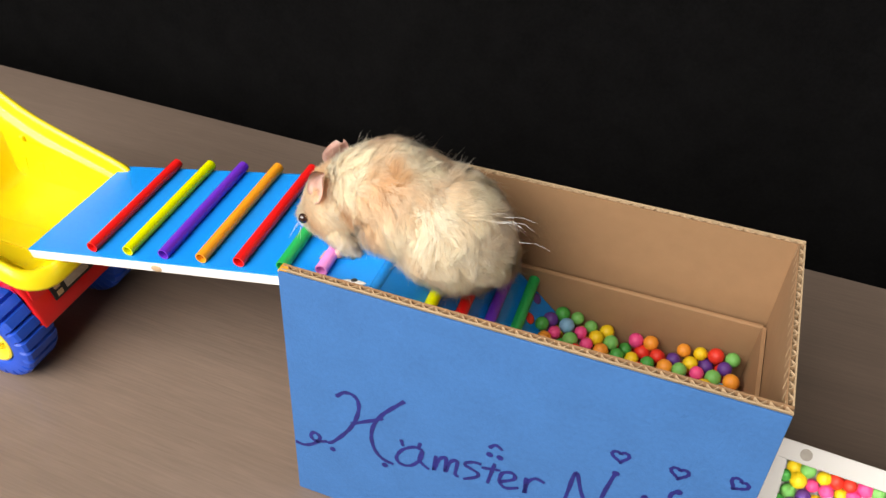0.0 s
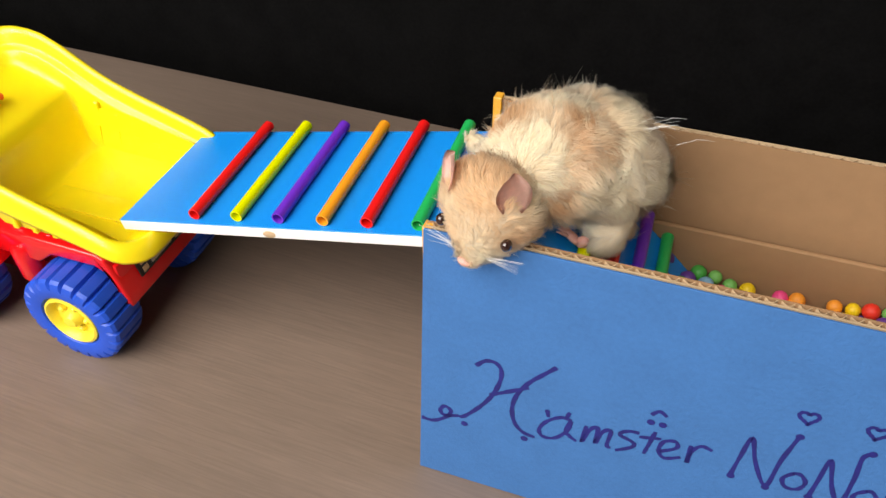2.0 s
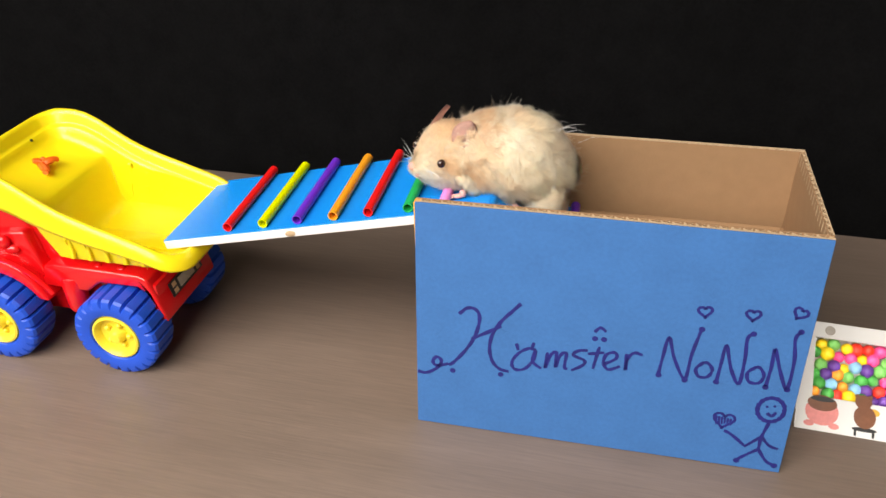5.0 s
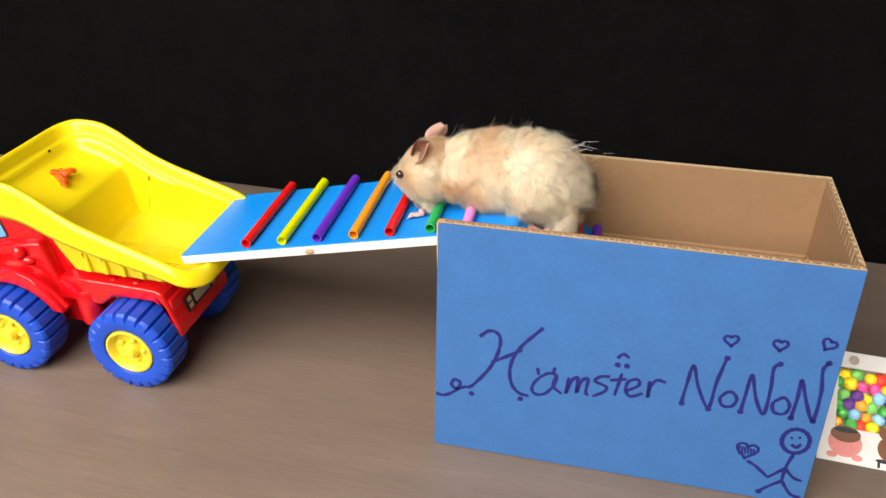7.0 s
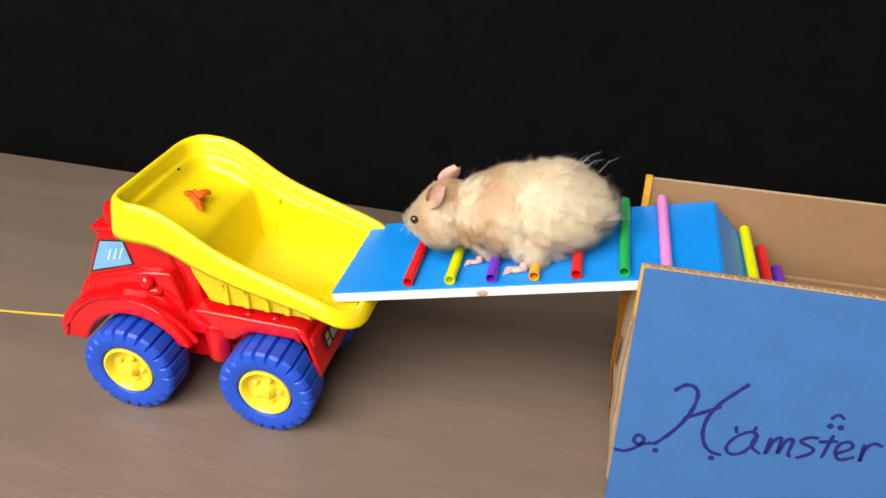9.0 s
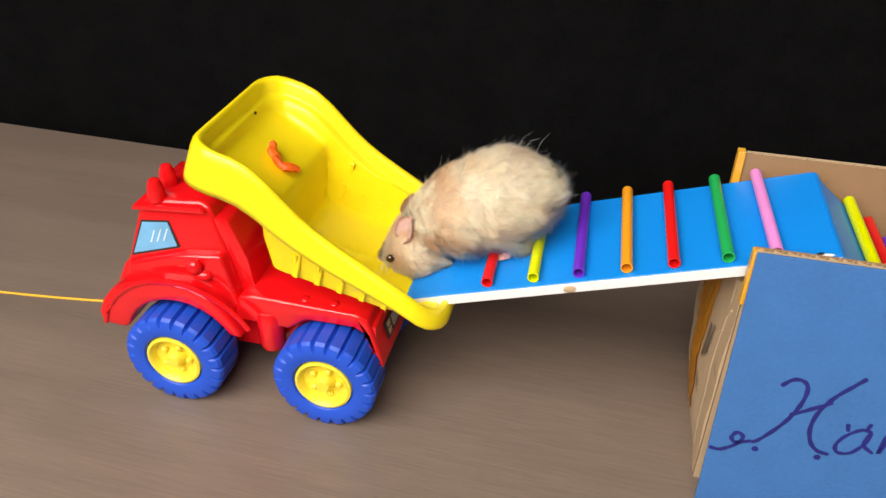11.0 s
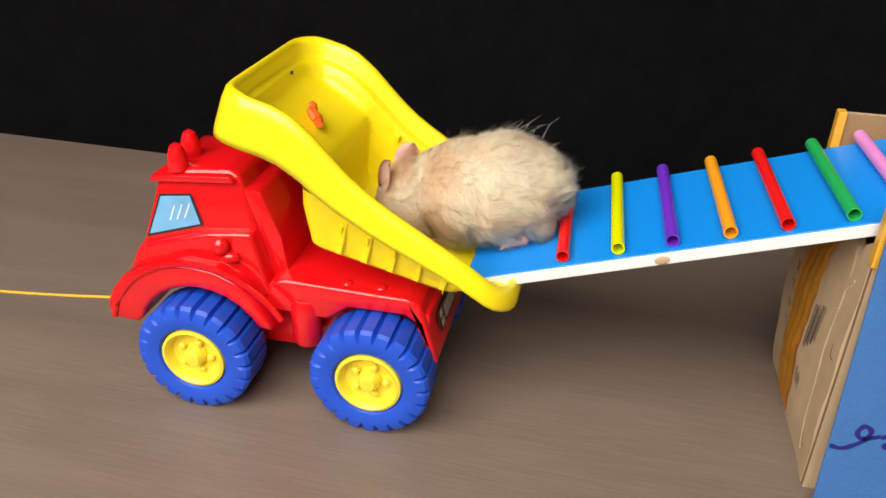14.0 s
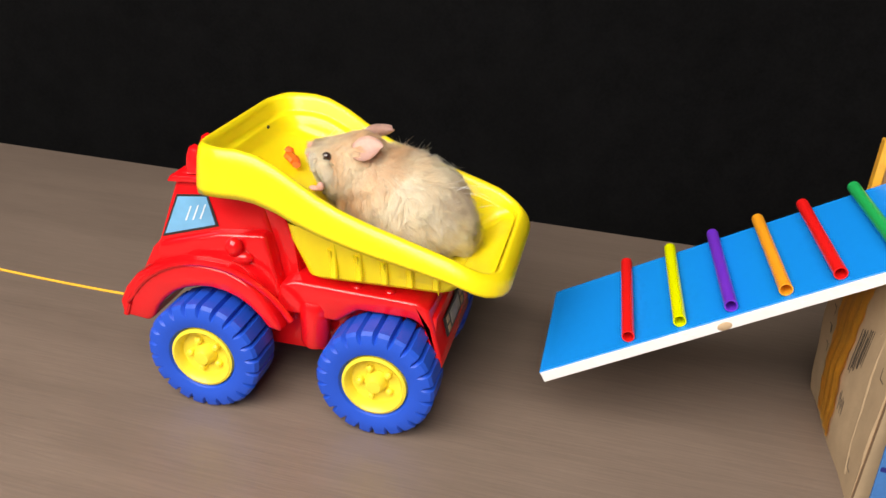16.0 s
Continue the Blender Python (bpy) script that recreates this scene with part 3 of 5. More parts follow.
# ---- the pack of balls beside the box ----
def build_pack():
    p = thing("ball_pack", "white carton pack with a clear window of coloured balls", "package")
    p.matrix_world = pose(0.2275, 0.040, 0.0004, -50, 0, -3)
    W, H, D = 0.115, 0.068, 0.016
    part("carton_back", box(0, W, D - 0.001, D, 0, H), WHITE, p, smooth=False)
    part("carton_panel", box(0, W, 0, 0.001, 0, 0.021, 0.0002, 1), WHITE, p, smooth=False)
    part("carton_panel", box(0, W, 0, 0.001, 0.058, H, 0.0002, 1), WHITE, p, smooth=False)
    part("carton_panel", box(0, 0.008, 0, 0.001, 0.021, 0.058), WHITE, p, smooth=False)
    part("carton_panel", box(W - 0.008, W, 0, 0.001, 0.021, 0.058), WHITE, p, smooth=False)
    part("carton_side", box(-0.001, 0, 0, D, 0, H), WHITE, p, smooth=False)
    part("carton_side", box(W, W + 0.001, 0, D, 0, H), WHITE, p, smooth=False)
    part("carton_top", box(0, W, 0.001, D - 0.001, H - 0.001, H), WHITE, p, smooth=False)
    part("hang_hole", revolve([(0, -0.0002), (0.0030, -0.0002), (0.0030, 0.0), (0, 0.0)], 20), PLATE, p).location = (0.016, 0, H - 0.005)
    rng = random.Random(9)
    names = list(BALLS)
    meshes = {k: mesh_of(ball((0, 0, 0), (0.0044, 0.0044, 0.0044), 12, 8), "packed_ball", BALL_MAT[k]) for k in names}
    for j in range(6):
        for i in range(15):
            ob = new("packed_ball", meshes[rng.choices(names, (1.4, 1.8, 2.6, 1.3, 2.4, 2, 2.2, 1.4))[0]])
            ob.parent = p
            ob.location = (0.0105 + i * 0.0067 + (j % 2) * 0.0033 + rng.uniform(-0.0010, 0.0010), 0.0060 + rng.uniform(0, 0.0036), 0.0242 + j * 0.0062 + rng.uniform(-0.0009, 0.0009))
            z = rng.uniform(0.76, 1.0)
            ob.scale = (z, z, z)
    for x, z, rx, rz, material in ((0.014, 0.012, 0.0095, 0.0085, PACK_PINK), (0.014, 0.017, 0.0085, 0.0048, PACK_BROWN), (0.014, 0.0195, 0.0070, 0.0016, BLACK), (0.007, 0.004, 0.0030, 0.0018, PACK_PINK), (0.021, 0.004, 0.0030, 0.0018, PACK_PINK),
                                (0.038, 0.0125, 0.0062, 0.0070, PACK_BROWN), (0.037, 0.0215, 0.0048, 0.0042, PACK_BROWN), (0.0335, 0.0245, 0.0014, 0.0014, PACK_BROWN), (0.0405, 0.0245, 0.0014, 0.0014, PACK_BROWN), (0.043, 0.016, 0.0032, 0.0022, TAPE), (0.038, 0.0050, 0.0070, 0.0013, BLACK),
                                (0.066, 0.012, 0.0080, 0.0075, PACK_PINK), (0.090, 0.012, 0.0080, 0.0085, PACK_BROWN)):
        n_shape = len(p.children)
        bm = revolve([(0, -0.0003), (0.001, -0.0003), (0.001, 0.0), (0, 0.0)], 20)
        for v in bm.verts:
            v.co = (x + v.co.x * rx * 1000, v.co.y - 0.00004 * (n_shape % 9), z + v.co.z * rz * 1000)
        part("printed_shape", bm, material, p, smooth=False)
    for x in (0.033, 0.043):
        part("printed_shape", box(x - 0.0007, x + 0.0007, -0.0004, 0.0, 0.0008, 0.005), BLACK, p, smooth=False)
    bmw = box(0.008, W - 0.008, 0.0012, 0.0016, 0.021, 0.058)
    glass = mat("clear_film", (1, 1, 1), rough=0.05, transmission=1.0)
    glass.node_tree.nodes["Principled BSDF"].inputs["IOR"].default_value = 1.05
    film = part("window_film", bmw, glass, p, smooth=False)
    film.visible_shadow = False


# ---- the ramp ----
PIVOT = (0.0, 0.067, 0.1335)  # where the board lies on the box's cut end
RAMP_L, RAMP_K = 0.1725, 0.0400  # board from the pivot to the truck and to its kink
STRAW_AT = ((-0.1275, "red"), (-0.1030, "yellow"), (-0.0798, "purple"), (-0.0562, "orange"), (-0.0338, "red"), (-0.0092, "green"), (0.0120, "pink"))
STRAW_DOWN = ((0.0275, "yellow"), (0.0440, "red"), (0.0605, "purple"), (0.0765, "green"))


def straw(along, z, colour, parent, length=0.080, y=-0.0375):
    prof = [(0.0030, y), (0.0030, y + length), (0.0024, y + length), (0.0024, y), (0.0030, y)]
    ob = part("straw", revolve(prof, 16), STRAW_MAT[colour], parent, f"{colour} plastic drinking straw rung", sharp=0.9)
    ob.location = (along, 0, z)
    ob.rotation_euler = (0, 0, radians(2.0))
    return ob


def build_ramp():
    r = thing("ramp", "white foam-board ramp faced in blue with straw rungs", "ramp")
    main = part("board", box(-RAMP_L, RAMP_K, -0.0405, 0.0415, -0.0062, -0.0006, 0.0003, 1), FOAM, r, "white foam-board with a dented edge", smooth=False)
    part("blue_face", box(-RAMP_L, RAMP_K - 0.001, -0.0405, 0.0415, -0.0006, 0.0, 0.0002, 1), SKY_BLUE, main, smooth=False)
    chip = part("dent", ball((-0.084, -0.0405, -0.0040), (0.0035, 0.0008, 0.0020), 10, 6), CARD_EDGE, main)
    part("torn_paper", ball((0.030, -0.0400, 0.0004), (0.0070, 0.0016, 0.0010), 12, 6), FOAM, main, "torn white edge of the facing")
    part("dark_scrap", ball((0.031, -0.0395, 0.0012), (0.0018, 0.0012, 0.0007), 8, 6), BLACK, main)
    for x, c in STRAW_AT:
        straw(x, 0.0032, c, main)
    down = part("lower_board", box(0.0, 0.105, -0.0405, 0.0415, -0.0062, -0.0006, 0.0003, 1), FOAM, r, smooth=False)
    down.matrix_local = pose(RAMP_K - 0.001, 0, -0.0004, 0, 58, 0)
    part("blue_face", box(0.0, 0.105, -0.0405, 0.0415, -0.0006, 0.0, 0.0002, 1), SKY_BLUE, down, smooth=False)
    part("bend", revolve([(0, -0.0404), (0.0034, -0.0404), (0.0034, 0.0414), (0, 0.0414)], 24), SKY_BLUE, r, sharp=0.9).location = (RAMP_K - 0.0018, 0, -0.0036)
    for x, c in STRAW_DOWN:
        straw(x, 0.0032, c, down)
    return r


# ---- the toy dump truck ----
# The truck stands at its place with its nose to -x; its own origin is the table point below the middle of its length.
TX, TY = -0.2505, 0.0555
WHEEL_R = 0.0300
TRACK = {-0.2958: 0.0545, -0.206: 0.0525}  # wheel faces from the middle, by axle
BED_PIVOT = (-0.165 - TX, 0.0, 0.0755)


def build_wheel(parent, name="wheel"):
    """A wheel about the y axis; its outer face looks to -y."""
    w = new(name)
    w.parent = parent
    tagged(w, "ribbed blue plastic wheel with a yellow rim")
    n = 132
    prof = [(0.0165, 0.0035), (0.0180, 0.0010), (0.0215, 0.0), (0.0258, 0.0003), (0.0286, 0.0012), (0.0300, 0.0030), (0.0300, 0.0125), (0.0300, 0.0222), (0.0286, 0.0252), (0.0240, 0.0262), (0.0150, 0.0262), (0.0150, 0.0060), (0.0165, 0.0035)]
    depth = (0, 0, 0.0002, 0.0022, 0.0034, 0.0028, 0.0024, 0.0028, 0.0034, 0.0006, 0, 0, 0)

    def groove(k, i):
        return depth[k] if i % 6 == 0 else 0.0

    part("tyre", revolve(prof, n, groove), TYRE, w, sharp=0.5)
    rim = part("rim", revolve([(0.0168, 0.0050), (0.0164, 0.0014), (0.0150, 0.0008), (0.0136, 0.0020), (0.0126, 0.0058), (0.0060, 0.0066), (0.0052, 0.0030), (0.0036, 0.0004), (0.0, 0.0)], 48), RIM, w, "yellow dished rim", sharp=0.7)
    for k in range(5):
        a = 2 * math.pi * k / 5
        bolt = part("bolt", revolve([(0.0019, 0.0066), (0.0019, 0.0040), (0.0011, 0.0030), (0.0, 0.0029)], 12), RIM, rim)
        bolt.location = (0.0082 * math.cos(a), 0, 0.0082 * math.sin(a))
    return w


RIM_TOP = ((-0.300, 0.143), (-0.285, 0.1455), (-0.265, 0.1450), (-0.252, 0.1390), (-0.240, 0.1310), (-0.228, 0.1234), (-0.212, 0.1167), (-0.190, 0.1095), (-0.168, 0.1022), (-0.156, 0.0960), (-0.148, 0.0930), (-0.138, 0.0915))
RIM_DROP = ((-0.300, 0.0235), (-0.265, 0.0225), (-0.245, 0.0200), (-0.225, 0.0155), (-0.190, 0.0118), (-0.150, 0.0085), (-0.134, 0.0080))
BED_FLOOR = ((-0.290, 0.1300), (-0.262, 0.1215), (-0.2505, 0.1165), (-0.2475, 0.1140), (-0.2440, 0.1000), (-0.2405, 0.0860), (-0.2370, 0.0820), (-0.180, 0.0805), (-0.166, 0.0830), (-0.154, 0.0875), (-0.144, 0.0895))
SIDE_X = [-0.270, -0.262, -0.2555, -0.2505, -0.2475, -0.2457, -0.2440, -0.2423, -0.2405, -0.2370, -0.232, -0.224, -0.216, -0.206, -0.195, -0.184, -0.174, -0.164]


def bed_ring(x0, x1, hw, corner):
    """One closed loop round the bed, in plan: down one side to the tail, across, back and across the nose."""
    pts = []
    xs = [min(max(x, x0 + corner), x1 - corner) for x in SIDE_X]
    near = [(x, -hw) for x in xs]

    def arc(cx, cy, a0, a1):
        return [(cx + corner * math.cos(radians(a)), cy + corner * math.sin(radians(a))) for a in np.linspace(a0, a1, 7)]

    pts += near
    pts += arc(x1 - corner, -hw + corner, -90, 0)
    pts += [(x1, y) for y in np.linspace(-hw + corner, hw - corner, 9)[1:-1]]
    pts += arc(x1 - corner, hw - corner, 0, 90)
    pts += [(x, hw) for x in xs[::-1]]
    pts += arc(x0 + corner, hw - corner, 90, 180)
    pts += [(x0, y) for y in np.linspace(hw - corner, -hw + corner, 9)[1:-1]]
    pts += arc(x0 + corner, -hw + corner, 180, 270)
    return pts


def build_bed(truck):
    """The tipping bed, in the truck's space about its hinge."""
    bed = new("tipping_bed")
    bed.parent = truck
    bed.location = BED_PIVOT
    tagged(bed, "glossy yellow plastic tipping bed with a flared rim")
    ox, oz = BED_PIVOT[0] + TX, BED_PIVOT[2]
    rings = []
    X0, X1, HW = -0.2975, -0.1455, 0.0525

    def ring(inset, zf, corner):
        return [(x - ox, y + 0.0015, zf(x) - oz) for x, y in bed_ring(X0 + inset, X1 - inset, HW - inset, corner)]

    top = lambda x: lerp_table(x, RIM_TOP)
    drop = lambda x: lerp_table(x, RIM_DROP)
    floor = lambda x: lerp_table(x, BED_FLOOR)
    # outside: up the skirt and over the rim
    rings.append(ring(0.0035, lambda x: top(x) - drop(x) + 0.0035, 0.016))
    rings.append(ring(0.0012, lambda x: top(x) - drop(x) + 0.0004, 0.018))
    rings.append(ring(0.0, lambda x: top(x) - drop(x), 0.019))
    rings.append(ring(0.0, lambda x: top(x) - drop(x) * 0.85, 0.019))
    rings.append(ring(0.0014, lambda x: top(x) - drop(x) * 0.30, 0.018))
    rings.append(ring(0.0026, lambda x: top(x) - 0.0018, 0.017))
    rings.append(ring(0.0040, lambda x: top(x) - 0.0002, 0.016))
    rings.append(ring(0.0056, lambda x: top(x) - 0.0006, 0.0155))
    rings.append(ring(0.0070, lambda x: top(x) - 0.0032, 0.015))
    rings.append(ring(0.0078, lambda x: max(top(x) - 0.0085, floor(x) + 0.0012), 0.0145))
    rings.append(ring(0.0084, lambda x: max(top(x) - 0.0096, floor(x) + 0.0008), 0.014))
    rings.append(ring(0.0112, lambda x: max(top(x) - 0.0102, floor(x) + 0.0004), 0.013))
    # inside: down the walls to the shelf and the floor
    for inset, w, corner in ((0.0121, 0.55, 0.012), (0.0132, 0.28, 0.012), (0.0142, 0.10, 0.011), (0.0158, 0.02, 0.010), (0.0190, 0.0, 0.009), (0.0260, 0.0, 0.006), (0.0330, 0.0, 0.004), (0.0400, 0.0, 0.003)):
        rings.append(ring(inset, lambda x, w=w: floor(x) + min(0.0004, max(top(x) - 0.0102 - floor(x), 0.0)) * (w > 0) + max(top(x) - 0.0110 - floor(x), 0.0) * min(1.0, w * 1.7), corner))
    bm = bmesh.new()
    loops = [[bm.verts.new(p) for p in r] for r in rings]
    n = len(loops[0])
    for a, b in zip(loops, loops[1:]):
        for i in range(n):
            bm.faces.new((a[i], a[(i + 1) % n], b[(i + 1) % n], b[i]))
    last = loops[-1]
    m = len(SIDE_X)
    # the remaining slot between the two long sides
    side_a = last[:m]
    tail = last[m:m + 7 + 7 + 7]
    side_b = last[m + 21:m + 21 + m][::-1]
    for i in range(m - 1):
        bm.faces.new((side_a[i], side_a[i + 1], side_b[i + 1], side_b[i]))
    bm.faces.new([side_a[-1]] + tail + [side_b[-1]])
    nose = last[m + 21 + m:]
    bm.faces.new([side_b[0]] + nose + [side_a[0]])
    bmesh.ops.remove_doubles(bm, verts=bm.verts[:], dist=2e-5)
    bmesh.ops.dissolve_degenerate(bm, dist=1e-5, edges=bm.edges[:])
    bmesh.ops.recalc_face_normals(bm, faces=bm.faces[:])
    shell = part("tub", bm, YELLOW, bed, sharp=0)
    # the tub's outside below the rim
    out = bmesh.new()
    specs = ((-0.2535, -0.1540, 0.0400, lambda x: min(top(x) - drop(x) * 0.6, 0.1075)), (-0.2520, -0.1600, 0.0390, lambda x: min(top(x) - drop(x), 0.0985)), (-0.2455, -0.1720, 0.0360, lambda x: 0.0800), (-0.2435, -0.1750, 0.0340, lambda x: 0.0780))
    loops = []
    for x0, x1, hw, zf in specs:
        loops.append([out.verts.new((x - ox, y, zf(x) - oz)) for x, y in bed_ring(x0, x1, hw, 0.006)])
    for a, b in zip(loops, loops[1:]):
        for i in range(n):
            out.faces.new((a[i], a[(i + 1) % n], b[(i + 1) % n], b[i]))
    out.faces.new(loops[-1])
    bmesh.ops.remove_doubles(out, verts=out.verts[:], dist=2e-5)
    bmesh.ops.recalc_face_normals(out, faces=out.faces[:])
    part("tub_outside", out, YELLOW, bed, sharp=0.5)
    # tapered ribs on both sides
    for side in (-1, 1):
        for k in range(5):
            x = -0.2335 + 0.0130 * k - ox
            bm = bmesh.new()
            zt = 0.0965 - 0.0015 * k - oz
            a = [bm.verts.new((x - 0.0007, side * 0.0378, zt)), bm.verts.new((x + 0.0032, side * 0.0378, zt)), bm.verts.new((x + 0.0026, side * 0.0366, zt - 0.013)), bm.verts.new((x + 0.0032, side * 0.0412, zt))]
            for f in ((0, 1, 2), (0, 3, 1), (1, 3, 2), (0, 2, 3)):
                bm.faces.new([a[i] for i in f])
            bmesh.ops.recalc_face_normals(bm, faces=bm.faces[:])
            part("rib", bm, YELLOW, bed, smooth=False)
    # low ridges on the floor and the small hole in the nose
    part("floor_ridge", box(-0.230 - ox, -0.172 - ox, -0.018, -0.001, 0.0808 - oz, 0.0826 - oz, 0.0008), YELLOW, bed)
    for side in (-1, 1):
        for k in range(5):
            x = -0.2300 + 0.0125 * k
            bm = extrude_profile([(x - ox - 0.0018, 0.0812 - oz), (x - ox + 0.0018, 0.0812 - oz), (x - ox + 0.0014, top(x) - 0.0135 - oz), (x - ox - 0.0014, top(x) - 0.0135 - oz)], side * 0.0380 + 0.0015, side * 0.0408 + 0.0015, 0.0006, 1)
            part("inner_rib", bm, YELLOW, bed)
    for x, y, turn in ((-0.1600, 0.030, 20), (-0.1575, 0.026, 75), (-0.1570, 0.0275, 40)):
        part("scuff", box(-0.0016, 0.0016, -0.0003, 0.0003, -0.0002, 0.0002), BLACK, bed, smooth=False).matrix_local = pose(x - ox, y, floor(x) + 0.0006 - oz, 0, -18, turn)
    part("peg_hole", ball((-0.2845 - ox, 0.018, 0.1345 - oz), (0.0008, 0.0010, 0.0010), 8, 6), BLACK, bed)
    return bed


def build_truck():
    t = thing("toy_dump_truck", "red, yellow and blue plastic toy dump truck on string", "toy truck")
    t.location = (TX, TY, 0)
    P = lambda pts: [(x - TX, z) for x, z in pts]
    arch = [(-0.295 + 0.0345 * math.cos(radians(a)), 0.0300 + 0.0345 * math.sin(radians(a))) for a in range(28, 161, 12)]
    hood = [(-0.3455, 0.0400), (-0.3465, 0.0480), (-0.3420, 0.0570), (-0.3350, 0.0655), (-0.3250, 0.0715), (-0.3120, 0.0755), (-0.2980, 0.0770), (-0.2850, 0.0755), (-0.2750, 0.0710), (-0.2660, 0.0625), (-0.2585, 0.0500), (-0.2570, 0.0450)] + arch + [(-0.3310, 0.0385)]
    part("bonnet", extrude_profile(P(hood), -0.0420, 0.0420, 0.0022, 3), RED, t, "glossy red bonnet with rounded mudguards")
    trim = [(-0.295 + r * math.cos(radians(a)), 0.0300 + r * math.sin(radians(a))) for r, a in [(0.0500, a) for a in range(30, 166, 9)]]
    for side in (-1, 1):
        part("mudguard_lip", tube([(x - TX, side * 0.0418, z - 0.002) for x, z in trim], 0.0016, 8), RED, t)
    part("crossmember", box(-0.300 - TX, -0.188 - TX, -0.0215, 0.0215, 0.0240, 0.0560, 0.002), RED, t)
    lean = lambda x, z: max(0.0, (z - 0.060)) * 0.10
    cab = [(-0.3400, 0.0600), (-0.3330, 0.0745), (-0.3290, 0.0790), (-0.3170, 0.1155), (-0.3120, 0.1185), (-0.2800, 0.1215), (-0.2745, 0.1190), (-0.2640, 0.0800), (-0.2610, 0.0560)]
    part("cab", extrude_profile(P(cab), -0.0295, 0.0295, 0.0025, 3, lean), RED, t, "glossy red cab")
    side_panel = [(-0.3290, 0.0700), (-0.3262, 0.0800), (-0.2930, 0.0905), (-0.2680, 0.0935), (-0.2600, 0.0600), (-0.2700, 0.0560)]
    part("cab_skirt", extrude_profile(P(side_panel), -0.0325, 0.0325, 0.0022, 3), RED, t)
    frame_top = [(-0.3215, 0.1120), (-0.3190, 0.1160), (-0.2790, 0.1195), (-0.2760, 0.1160)]
    part("roof_rim", extrude_profile(P(frame_top), -0.0272, 0.0272, 0.0012, 2), RED, t)
    back = [(-0.2720, 0.0600), (-0.2740, 0.1130), (-0.2650, 0.1120), (-0.2560, 0.0880), (-0.2520, 0.0560)]
    part("cab_back", extrude_profile(P(back), -0.0240, 0.0240, 0.002, 2), RED, t)
    for side in (-1, 1):
        part("mirror", merge(ball((-0.2830 - TX, side * 0.0350, 0.0860), (0.0045, 0.0040, 0.0052), 14, 10), ball((-0.2800 - TX, side * 0.0335, 0.0800), (0.0060, 0.0035, 0.0036), 14, 10)), RED, t)
        tank = revolve([(0, -0.0140), (0.0062, -0.0128), (0.0076, -0.0095), (0.0078, 0.0095), (0.0062, 0.0128), (0, 0.0140)], 24)
        ob = part("fuel_tank", tank, RED, t)
        ob.location = (-0.2435 - TX, side * 0.0300, 0.0475)
        ob.rotation_euler = (radians(90), 0, 0)
    for x, y, z in ((-0.3070, -0.0215, 0.1180), (-0.3080, -0.0065, 0.1190)):
        part("roof_beacon", revolve([(0.0048, 0.0), (0.0050, -0.0030), (0.0044, -0.0080), (0.0030, -0.0120), (0.0, -0.0138)], 20), RED, t).matrix_local = Matrix.Translation((x - TX, y, z)) @ Matrix.Rotation(radians(-90), 4, "X")
    # chassis and tail
    deck = [(-0.2640, 0.0530), (-0.2600, 0.0690), (-0.2520, 0.0715), (-0.1900, 0.0700), (-0.1840, 0.0670), (-0.1770, 0.0420), (-0.1755, 0.0340), (-0.1815, 0.0340), (-0.1850, 0.0560), (-0.1920, 0.0605), (-0.2200, 0.0605), (-0.2310, 0.0520)]
    part("chassis", extrude_profile(P(deck), -0.0345, 0.0345, 0.0020, 3), RED, t, "glossy red chassis deck")
    part("tail_panel", box(-0.1865 - TX, -0.1800 - TX, -0.0320, 0.0320, 0.0350, 0.0620, 0.0015), RED, t)
    for x in (-0.222, -0.205):
        part("deck_stud", ball((x - TX, -0.0280, 0.0708), (0.0028, 0.0028, 0.0012), 12, 8), RED, t)
    tail = Matrix.Translation((-0.1780 - TX, 0, 0.0500)) @ Matrix.Rotation(radians(-14), 4, "Y")
    plate = part("tail_plate", box(-0.0004, 0.0004, -0.0200, 0.0200, -0.0052, 0.0052), BLACK, t, "dark tail plate with lamps", smooth=False)
    plate.matrix_local = tail
    part("plate_bar", box(0.0004, 0.0007, -0.0095, 0.0095, -0.0034, 0.0034), PLATE, plate, smooth=False)
    for y in (-0.0150, 0.0150):
        for z in (-0.0024, 0.0024):
            part("lamp_mark", box(0.0004, 0.0007, y - 0.0022, y + 0.0022, z - 0.0016, z + 0.0016), CARD_EDGE, plate, smooth=False)
    # side windows: stickers with a black outline
    for side in (-1, 1):
        yy = lambda z: side * (0.0297 - max(0.0, z - 0.060) * 0.10 + 0.0003)
        quads = (("window_edge", 0.0, BLACK, ((-0.3262, 0.0820), (-0.2948, 0.0918), (-0.3002, 0.1076), (-0.3172, 0.1056))), ("window_pane", 0.0002, STICKER, ((-0.3245, 0.0838), (-0.2966, 0.0924), (-0.3010, 0.1064), (-0.3164, 0.1045))))
        for name, lift, material, pts in quads:
            bm = bmesh.new()
            vs = [bm.verts.new((x - TX, yy(z) + side * lift, z)) for x, z in pts]
            f = bm.faces.new(vs)
            bmesh.ops.recalc_face_normals(bm, faces=bm.faces[:])
            if (f.normal.y > 0) != (side > 0):
                f.normal_flip()
            win = part(name, bm, material, t, "pale blue window sticker" if name == "window_pane" else "", smooth=False)
        for k in range(3):
            x, z = -0.3130 + 0.0040 * k, 0.0925 + 0.001 * k
            bm = bmesh.new()
            vs = [bm.verts.new((x - TX + dx, yy(z + dz) + side * 0.0004, z + dz)) for dx, dz in ((0, 0), (0.0009, 0), (0.0040, 0.0080), (0.0032, 0.0080))]
            bm.faces.new(vs)
            part("window_glint", bm, STICKER_W, t, smooth=False)
